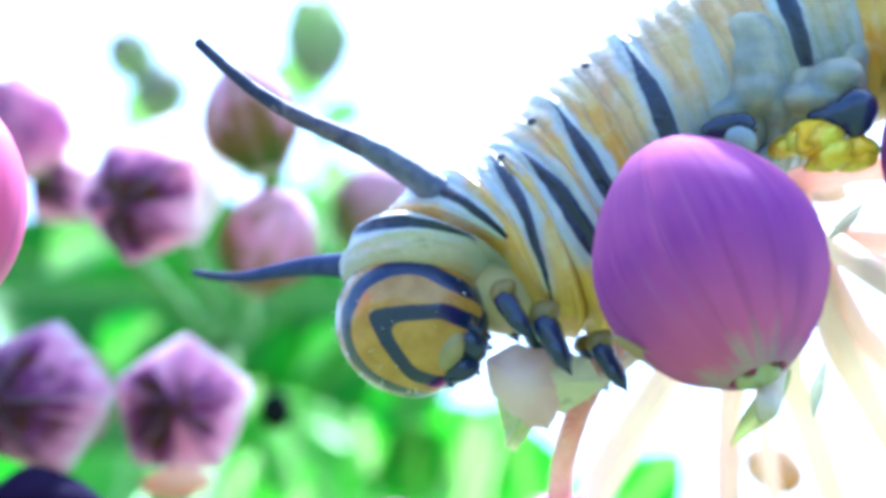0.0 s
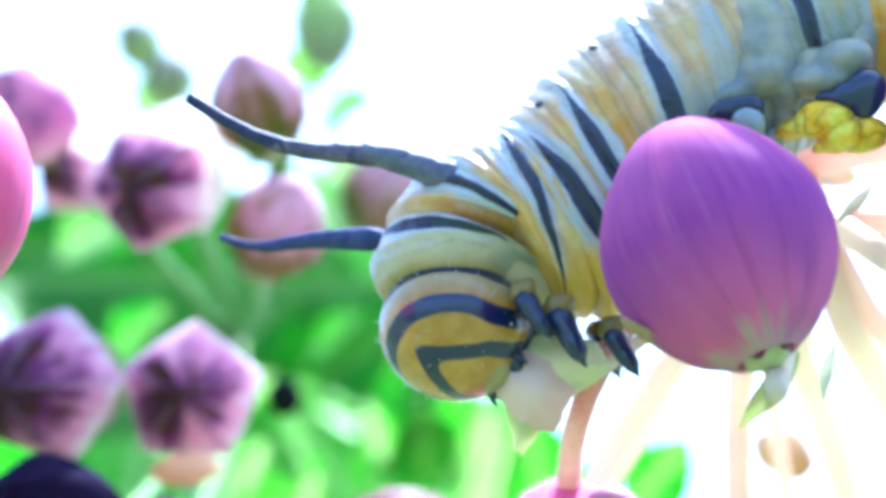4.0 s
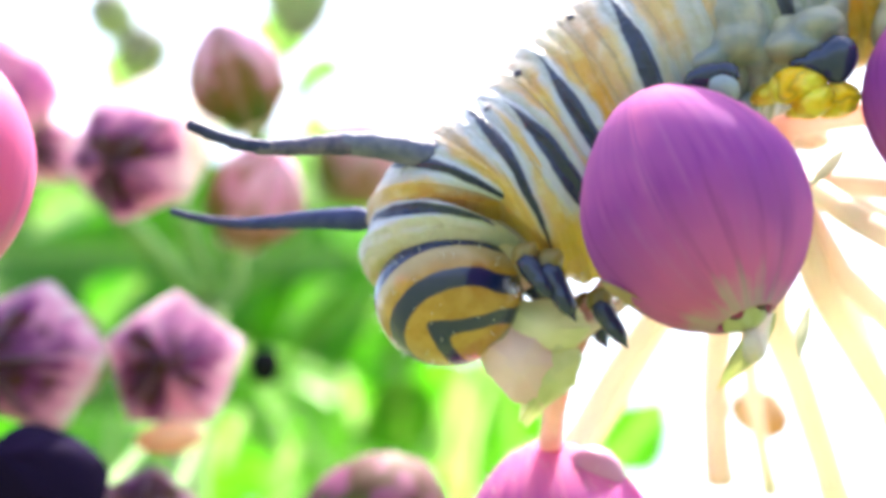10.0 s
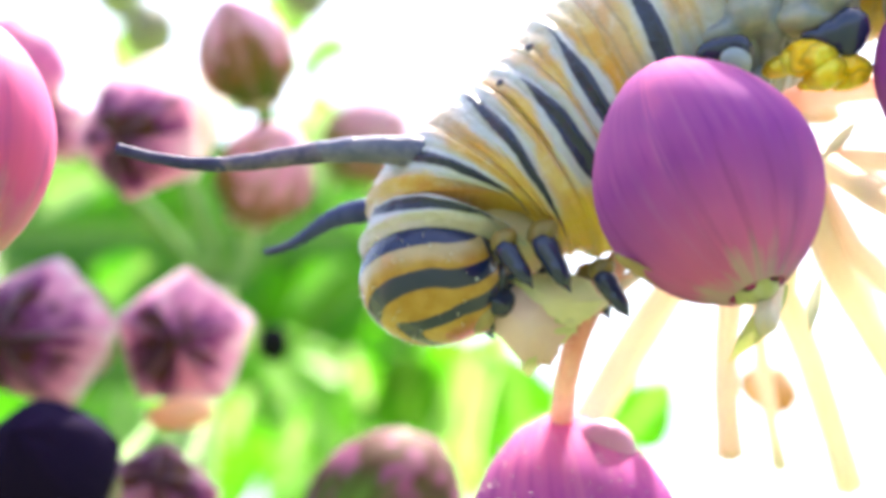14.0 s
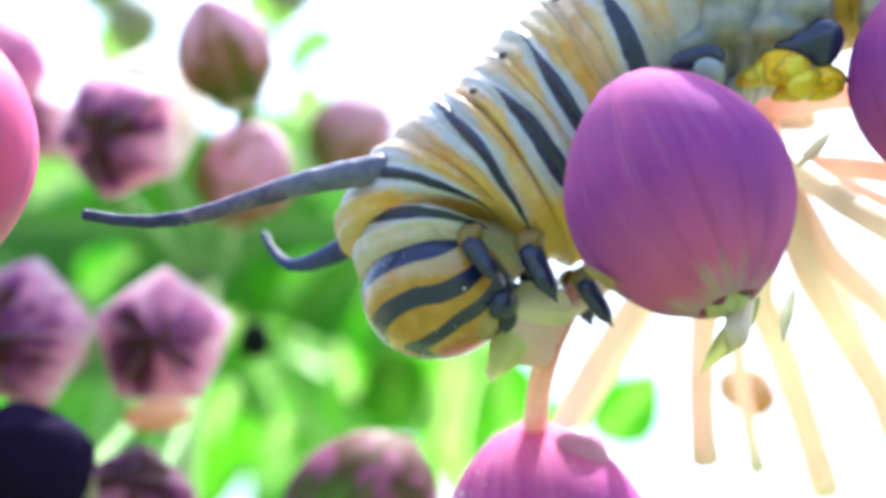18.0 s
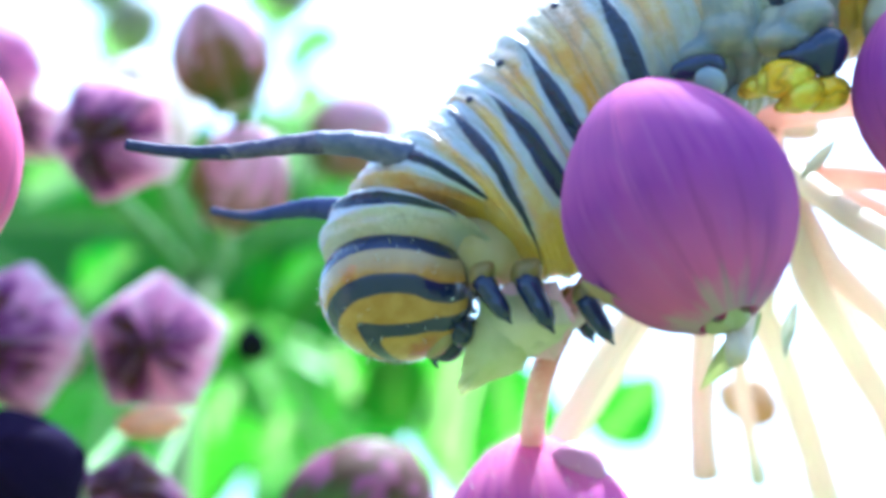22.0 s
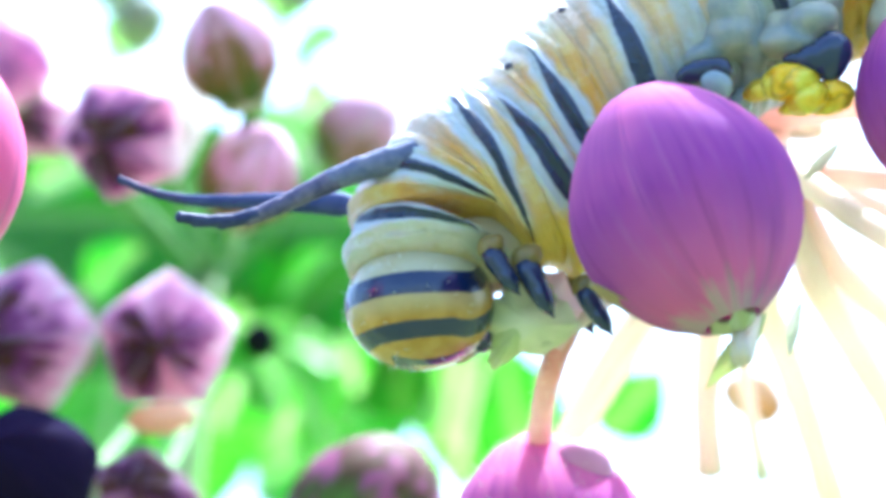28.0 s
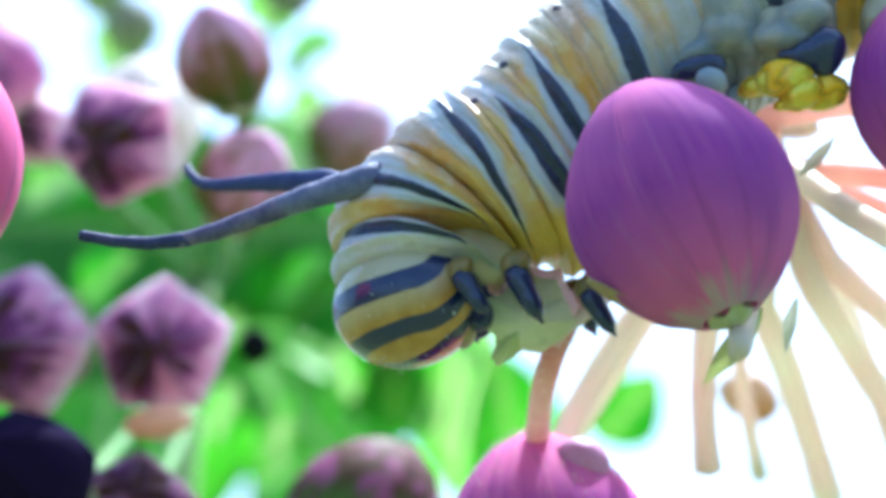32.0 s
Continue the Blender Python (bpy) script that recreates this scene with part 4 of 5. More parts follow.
def ring_frame(p, x):
    back = Vector((-0.25, -0.22, 1.0)) if x.z > -0.7 else Vector((-1.0, -0.22, 0.3))
    z = (back - x * x.dot(back)).normalized()
    return Matrix.Translation((p - CAT_P) * MM) @ Matrix((x, z.cross(x), z)).transposed().to_4x4()


def ring_poses(places):
    """Poses in the caterpillar's space for rings at these places, the back held up and a little towards the viewer."""
    return [ring_frame(p, x) for p, x in zip(places, ring_axes(places))]


def glide(values, t):
    """A smooth curve through values at 0, 1, 2 ..."""
    i = max(0, min(len(values) - 2, int(math.floor(t))))
    f = t - i
    b, c = values[i], values[i + 1]
    a = values[i - 1] if i else b * 2 - c
    d = values[i + 2] if i + 2 < len(values) else c * 2 - b
    return (b * 2 + (c - a) * f + (a * 2 - b * 5 + c * 4 - d) * f * f + (b * 3 - a - c * 3 + d) * f ** 3) * 0.5


LINE = [Vector(NECK[0])] + REST
GIRTH = [NECK[1]] + [g for _, g, _ in RINGS]
AXES = [DOWN.normalized()] + ring_axes(REST)


def segment_mesh(i, mat, over, rest):
    """The skin of ring i, cut from one smooth body; its ends slip under the neighbours by over."""
    bm = bmesh.new()
    rows, reach, around, sides, n = [], [], [], 52, 34
    back = rest.inverted()
    for k in range(n + 1):
        front = 0.5 if i == 0 else over
        u = 1 + front - (2 + front + over) * k / n
        t = i + 1 - u / 2
        c, g, x = glide(LINE, t), glide(GIRTH, t), glide(AXES, t).normalized()
        f = ring_frame(c, x)
        tuck = 1.0 - 0.10 * max(0.0, (abs(u) - 0.97) / 0.4) * (0.2 if i == 0 and u > 0 else 1.0)
        if i == 0:
            tuck -= 0.24 * min(1.0, max(0.0, (u - 0.15) / 1.1)) ** 1.6
        fold = 0.012 * math.cos(u * math.pi * 2.0) + 0.008 * math.cos(u * math.pi * 4.0 + 0.6) + (0.017 * math.cos(u * math.pi * 2.6 + 0.8) if i == 0 else 0.008 * math.cos(u * math.pi * 7.0 + i) if i < 3 else 0.0) - 0.022 * math.exp(-((abs(u) - 1.0) / 0.10) ** 2)
        row = []
        for j in range(sides):
            a = 2 * math.pi * j / sides
            turn = math.pi - abs(a - math.pi)
            flank = math.exp(-((turn - 1.75) / 0.3) ** 2)
            w = tuck + fold * (1 - 0.5 * flank) + 0.022 * noise.noise((t * 4, math.cos(a) * 2.6, math.sin(a) * 2.6)) + 0.010 * noise.noise((t * 9, math.cos(a) * 6, math.sin(a) * 6)) + 0.03 * flank * math.cos(u * 1.4)
            w *= 1 + 0.13 * max(0.0, -math.cos(a)) ** 1.3 * min(1.0, max(0.0, i - 1) / 2) * (1.0 if i < 6 else 0.2)
            p = f @ Vector((0, w * g * math.sin(a) * MM, w * g * math.cos(a) * MM))
            row.append((back @ p) / MM)
            reach.append((0.36 if i == 0 else 0.0) + u * (LINE[i + 1] - LINE[i if u > 0 else min(i + 2, len(LINE) - 1)]).length / 2)
            around.append(turn)
        rows.append(row)
    made = grid(bm, rows, True)
    for ring in (made[0], made[-1]):
        bm.faces.new(ring)
    me = mesh_of("body_segment", bm, mat)
    for name, values in (("reach", reach), ("around", around)):
        me.attributes.new(name, "FLOAT", "POINT").data.foreach_set("value", values)
    return me


RING_OBS = []
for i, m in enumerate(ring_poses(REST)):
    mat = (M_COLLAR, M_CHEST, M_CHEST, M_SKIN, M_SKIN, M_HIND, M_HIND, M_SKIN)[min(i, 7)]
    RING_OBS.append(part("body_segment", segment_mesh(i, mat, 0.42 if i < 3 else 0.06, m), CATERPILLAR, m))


def head_mesh():
    bm = bmesh.new()
    vs = blob(bm, (0, 0, 0), 1.0, 1.0, 1.0, None, 48, 32)
    for v in vs:
        x, y, z = v.co
        v.co = Vector((x * 1.94, y * 1.64, z * 1.86))
        # a shallow seam between the two lobes, and a flatter face
        v.co += Vector((0, 0.10, 0)) * math.exp(-(z / 0.10) ** 2) * max(0.0, -y) * max(0, -x + 0.1)
        if x > 0.6:
            v.co.x -= (x - 0.6) * 0.35
    return mesh_of("head", bm, M_HEAD)


HEAD = part("head", head_mesh(), CATERPILLAR, Matrix.Translation((Vector((-0.98, 41.60, -1.69)) - CAT_P) * MM), "glossy head banded black and ochre")


def tubercles():
    """Small black warts along both sides of the back."""
    bm = bmesh.new()
    blob(bm, (0, 0, 0), 0.12, 0.07, 0.10, None, 10, 8)
    me = mesh_of("tubercle", bm, M_FIL2)
    for i in (3, 4, 5, 6):
        for du, a in ((0.72, 0.30), (0.72, 5.73)):
            t = i + 1 - du / 2
            f = ring_frame(glide(LINE, t), glide(AXES, t).normalized())
            g = glide(GIRTH, t) * 1.0
            part("tubercle", me, CATERPILLAR, f @ spot(0, g * math.sin(a), g * math.cos(a)))


tubercles()


def head_parts():
    bm = bmesh.new()
    vs = blob(bm, (0, 0, 0), 0.42, 0.5, 0.62, None, 16, 12)
    part("clypeus", mesh_of("clypeus", bm, M_CLYPEUS), HEAD, spot(1.06, -0.98, 0), "grey-brown lip plate")
    for s in (-1, 1):
        bm = bmesh.new()
        for v in blob(bm, (0.10, 0, 0.30 * s), 0.55, 0.50, 0.36, pose(0, 0, 0, 0, 22 * s, 12), 20, 14):
            v.co *= 1 + 0.16 * noise.noise(v.co * 2.4) - 0.18 * max(0.0, v.co.x - 0.3)
        part("mandible", mesh_of("mandible", bm, M_BLACK), HEAD, spot(1.46, -0.76, 0), "shiny black jaw")
        for k in range(2):
            bm = bmesh.new()
            tube(bm, [(0, 0, 0), (0.20, 0.04, 0.03 * s), (0.34, -0.02, 0.05 * s)], [0.13, 0.11, 0.05], 10)
            part("palp", mesh_of("palp", bm, M_BLACK), HEAD, spot(1.74 - 0.12 * k, -0.42 + 0.16 * k, (0.32 + 0.2 * k) * s), "short black mouth feeler")
    bm = bmesh.new()
    blob(bm, (0, 0, 0), 0.52, 0.74, 1.15, None, 16, 12)
    part("mouth_base", mesh_of("mouth_base", bm, M_BLACK), HEAD, spot(1.38, -0.15, 0), "black skin behind the jaws")
    bm = bmesh.new()
    rng = random.Random(3)
    for k in range(60):
        a, b = rng.uniform(-1.4, 1.4), rng.uniform(-2.6, 0.6)
        d = Vector((math.sin(b) * math.cos(a), -math.cos(b) * math.cos(a), math.sin(a)))
        p = Vector((d.x * 1.90, d.y * 1.62, d.z * 1.84))
        tube(bm, [p, p + d * rng.uniform(0.08, 0.22)], [0.012, 0.004], 4)
    tagged(part("bristles", mesh_of("bristles", bm, M_HAIR), HEAD, Matrix(), "sparse fine bristles"), kind="stuff")
    for s in (-1, 1):
        bm = bmesh.new()
        tube(bm, [(0, 0, 0), (0.16, -0.14, 0.04 * s), (0.30, -0.26, 0.10 * s), (0.40, -0.34, 0.12 * s)], [0.085, 0.08, 0.06, 0.03], 8)
        part("antenna", mesh_of("antenna", bm, M_BLACK), HEAD, spot(1.2, -0.9, 0.66 * s), "short black feeler")
        for k in range(4):
            bm = bmesh.new()
            blob(bm, (0, 0, 0), 0.05, 0.05, 0.05, None, 10, 8)
            a = 0.62 + 0.14 * k
            part("eye", mesh_of("eye", bm, M_EYE), HEAD, spot(1.50 * math.sin(a) - 0.05, -0.83 + 0.06 * k, s * (1.35 - 0.17 * k)), "tiny glassy eye")


head_parts()


def leg(where, way, size, label=""):
    """A jointed black leg that tapers to a hooked claw."""
    bm = bmesh.new()
    tube(bm, [(0, 0, 0.1), (0.04, 0, -0.25), (0.14, 0, -0.58), (0.24, 0, -0.90), (0.36, 0, -1.22), (0.34, 0, -1.46)], [0.30, 0.38, 0.31, 0.31, 0.25, 0.10], 14, True, 0.07, 5)
    tube(bm, [(0.34, 0, -1.42), (0.40, 0, -1.53), (0.36, 0, -1.60), (0.28, 0, -1.62)], [0.09, 0.06, 0.04, 0.01], 8)
    for k in range(9):
        a = 0.7 * k
        tube(bm, [(0.1 + 0.2 * math.cos(a), 0.2 * math.sin(a), -0.15 - 0.11 * k), (0.1 + 0.42 * math.cos(a), 0.42 * math.sin(a), -0.25 - 0.11 * k)], [0.012, 0.004], 4)
    ob = part("leg", mesh_of("leg", bm, M_BLACK), CATERPILLAR, aim(Vector(where) - CAT_P, -Vector(way)), label)
    ob.scale = (size,) * 3
    bm = bmesh.new()
    for v in blob(bm, (-0.16, 0.10, 0.16), 0.42, 0.46, 0.40, pose(0, 0, 0, 0, 30, 0), 20, 14):
        v.co *= 1 + 0.10 * noise.noise(v.co * 2.1) + 0.04 * math.sin(v.co.z * 11 + v.co.x * 4)
    part("leg_base", mesh_of("leg_base", bm, M_LEGBASE), ob, Matrix(), "creased yellowish skin at the leg's foot")
    return ob


def throat_mesh():
    """The soft creased fold of skin under the neck."""
    bm = bmesh.new()
    for v in blob(bm, (0, 0, 0), 1.35, 1.45, 1.15, None, 28, 20):
        d = v.co.normalized()
        v.co *= 1 + 0.07 * noise.noise(d * 2.3) + 0.03 * math.sin(d.x * 9 + d.z * 6)
    return mesh_of("throat", bm, M_THROAT)


THROAT_P = Vector((0.74, 42.60, -0.10))
THROAT = part("throat", throat_mesh(), CATERPILLAR, Matrix.Translation((THROAT_P - CAT_P) * MM), "pale yellowish fold of skin under the neck")
LEG_REST = [
    ((0.90, 40.20, -0.72), (0.60, -0.1, -0.80), 0.78, 1), ((0.79, 42.60, -0.77), (0.45, 0.1, -0.9), 0.75, 1),
    ((1.85, 40.20, -0.75), (0.50, -0.1, -0.85), 0.90, 2), ((1.70, 42.80, -0.92), (0.40, 0.1, -0.9), 0.85, 2),
    ((3.31, 40.60, -1.30), (0.55, -0.1, -0.80), 0.78, 3), ((3.19, 43.20, -1.40), (0.4, 0.1, -0.9), 0.75, 3),
]
LEGS = [leg(p, w, s, "black jointed leg with a claw") for p, w, s, _ in LEG_REST]


def lumps(name, places, mat, origin, fine=0.09, seed=0):
    """One soft body grown together from overlapping lumps: (middle, half sizes, turn), in plan millimetres."""
    bm = bmesh.new()
    for k, (p, size, turn) in enumerate(places):
        for v in blob(bm, Vector(p) - Vector(origin), *size, pose(0, 0, 0, 0, turn, 0), 26, 18):
            v.co += (v.co - Vector(p) + Vector(origin)) * (0.10 * noise.noise(v.co * 1.7 + Vector((seed, k, 0))) + 0.05 * noise.noise(v.co * 4.5))
    return mesh_of(name, bm, mat), fine


def soft_part(name, made, parent, m, label=""):
    """A part whose lumps are melted into one skin."""
    me, fine = made
    ob = part(name, me, parent, m, label)
    mod = ob.modifiers.new("melt", "REMESH")
    mod.mode, mod.voxel_size, mod.use_smooth_shade = "VOXEL", fine * MM, True
    mod = ob.modifiers.new("soften", "SMOOTH")
    mod.factor, mod.iterations = 0.5, 6
    return ob


def proleg(p, flesh, shield, foot, foot_mat, label):
    """A stubby leg: soft flesh that swells out of the flank, a black shining shield and a foot of soft lobes."""
    ob = soft_part("proleg", lumps("proleg", flesh, M_FLESH, p), CATERPILLAR, Matrix.Translation((Vector(p) - CAT_P) * MM), label)
    soft_part("shield", lumps("shield", shield, M_BLACK, p, 0.05, 3), ob, Matrix(), "shiny black shield")
    for lobe in foot:
        soft_part("foot", lumps("foot", [lobe], foot_mat, p, 0.05, 7), ob, Matrix(), "soft wrinkled lobe of the foot")
    return ob


GREY, YELLOW = "grey fleshy leg with a dark shield", "grey fleshy leg with a yellow foot"
proleg((6.76, 41.00, 5.44), [((6.65, 40.80, 6.26), (0.86, 0.80, 0.95), 10), ((6.70, 40.60, 5.61), (0.80, 0.80, 0.85), 0), ((7.12, 40.85, 5.99), (0.55, 0.60, 0.90), 0), ((6.30, 40.75, 5.82), (0.42, 0.60, 0.75), -15), ((6.67, 40.45, 5.03), (0.72, 0.75, 0.62), -15), ((7.26, 40.60, 4.82), (0.50, 0.60, 0.70), 0), ((7.29, 40.75, 4.13), (0.32, 0.45, 0.80), 0), ((6.05, 40.35, 4.58), (0.70, 0.50, 0.34), -20)], [((5.83, 39.80, 4.12), (0.55, 0.30, 0.30), -18), ((6.33, 39.75, 4.20), (0.34, 0.30, 0.26), 30)], [((6.24, 39.60, 3.80), (0.42, 0.30, 0.34), 30), ((6.98, 40.70, 3.39), (0.30, 0.40, 0.52), 25)], M_GREYFOOT, GREY)
proleg((8.28, 40.80, 5.12), [((8.61, 40.15, 5.38), (0.72, 0.62, 0.50), -8), ((8.04, 40.30, 4.86), (0.85, 0.70, 0.42), 0), ((7.84, 40.70, 5.26), (0.55, 0.60, 0.60), 0), ((9.11, 40.90, 6.02), (0.50, 0.55, 0.50), 20)], [((8.95, 39.60, 4.48), (0.52, 0.40, 0.62), 20), ((8.61, 39.65, 4.40), (0.50, 0.35, 0.40), -15), ((8.22, 39.75, 4.42), (0.42, 0.25, 0.15), -4)], [((8.03, 39.80, 3.87), (0.73, 0.61, 0.49), -10), ((7.42, 40.20, 3.71), (0.48, 0.44, 0.28), -15), ((8.41, 39.65, 3.47), (0.57, 0.50, 0.39), -25), ((9.10, 39.80, 3.62), (0.46, 0.44, 0.39), 10), ((9.04, 40.00, 3.31), (0.52, 0.44, 0.21), -10), ((8.21, 39.90, 3.30), (0.46, 0.44, 0.19), -15)], M_FOOT, YELLOW)
proleg((11.10, 41.30, 4.89), [((11.11, 40.80, 5.39), (1.00, 0.90, 1.10), 0), ((11.21, 40.70, 4.67), (0.80, 0.80, 0.80), 0)], [((11.56, 40.00, 4.30), (0.55, 0.35, 0.50), 20)], [((11.01, 40.50, 3.66), (0.66, 0.50, 0.42), 0), ((11.71, 40.50, 3.59), (0.50, 0.45, 0.40), 0)], M_FOOT, YELLOW)


PIECES = 9
BASE_NEAR = (-1.50, 2.02)


def filament_parts(length, r, label, mats):
    """The rigid pieces of one feeler, from its foot to its tip, each along z from 0."""
    obs = []
    step = length / PIECES
    for k in range(PIECES):
        a = r * (0.34 + 0.66 * (1 - k / PIECES) ** 1.5)
        b = r * (0.34 + 0.66 * (1 - (k + 1) / PIECES) ** 1.5)
        bm = bmesh.new()
        last = k == PIECES - 1
        zs = [-0.75 if k == 0 else -0.28, -0.1, 0.2, 0.5, 0.8, 0.86 if last else 1.02, 0.92 if last else 1.12]
        rs = [a * (0.5 if k == 0 else 0.80), a, a * 1.01, (a + b) / 2, b * 1.01, b, b * (0.45 if last else 0.82)]
        tube(bm, [(0, 0.7 * max(0.0, -z - 0.08) if k == 0 else 0, z * step) for z in zs], rs, 14, True, 0.025, k)
        obs.append(part("filament", mesh_of("filament", bm, mats[k // 3]), CATERPILLAR, Matrix(), label if k == 0 else ""))
    return obs


FIL_NEAR = filament_parts(8.2, 0.40, "long fleshy feeler, mauve at its foot and dark at its tip", (M_FIL3, M_FIL2, M_FIL))
FIL_FAR = filament_parts(6.4, 0.32, "long blue-black fleshy feeler", (M_FIL0, M_FIL0, M_FIL))


# ---- the chewed bud at the caterpillar's mouth ----
def flap_mesh(name, outline, thick, mat, seed):
    """A torn, cupped piece of petal with a ragged rim; outline in millimetres, x and z."""
    rng = random.Random(seed)
    bm = bmesh.new()
    cx = sum(p[0] for p in outline) / len(outline)
    cz = sum(p[1] for p in outline) / len(outline)
    ring = []
    for (x0, z0), (x1, z1) in zip(outline, outline[1:] + outline[:1]):
        for k in range(6):
            s = k / 6
            ring.append((x0 + (x1 - x0) * s + rng.uniform(-0.04, 0.04), z0 + (z1 - z0) * s + rng.uniform(-0.04, 0.04)))
    def rows(off):
        out = []
        for s in (1.0, 0.85, 0.65, 0.4, 0.15):
            out.append([(cx + (x - cx) * s, off - 0.55 * (1 - s * s), cz + (z - cz) * s) for x, z in ring])
        return out
    a = grid(bm, rows(0.0), True)
    b = grid(bm, rows(thick), True)
    for g in (a, b):
        bm.faces.new(g[-1])
    n = len(ring)
    for j in range(n):
        bm.faces.new((a[0][j], a[0][(j + 1) % n], b[0][(j + 1) % n], b[0][j]))
    return mesh_of(name, bm, mat)


CHEW_P = Vector((1.64, 41.40, -2.11))
part("chewed_bud", flap_mesh("chewed_bud", [(-0.85, 0.70), (0.4, 0.85), (1.2, 0.6), (1.45, 0.1), (1.1, -0.4), (0.5, -0.75), (-0.3, -0.6), (-0.95, 0.0)], 0.14, M_CHEWED2, 1),
              PLANT, Matrix.Translation((CHEW_P - PLANT_O) * MM), "chewed green bud with ragged rims")
rod("pedicel", bend(CHEW_P + Vector((0.8, 0.2, 0.3)), CHEW_P + Vector((1.6, 0.9, 0.1)), HUB, 10), 0.16, 0.2, M_STALK, PLANT, PLANT_O)
FLAP_PINK = part("petal_flap", flap_mesh("petal_flap", [(-1.05, 0.55), (-0.4, 0.95), (0.6, 0.85), (1.05, -0.1), (0.55, -1.15), (-0.1, -1.05), (-0.85, -0.3)], 0.12, M_CHEWED, 2),
                 PLANT, Matrix.Translation((CHEW_P + Vector((-0.5, -0.25, 0.0)) - PLANT_O) * MM), "pink torn petal")
FLAP_LOW = part("petal_flap", flap_mesh("petal_flap", [(-0.4, 0.25), (0.7, 0.45), (1.25, -0.1), (1.15, -0.85), (0.55, -1.50), (0.05, -2.1), (-0.15, -1.95), (-0.2, -1.5), (-0.4, -0.7)], 0.12, M_CHEWED2, 3),
                PLANT, Matrix.Translation((CHEW_P + Vector((0.0, 0.05, -0.6)) - PLANT_O) * MM), "pale green torn petal with a ragged tip")


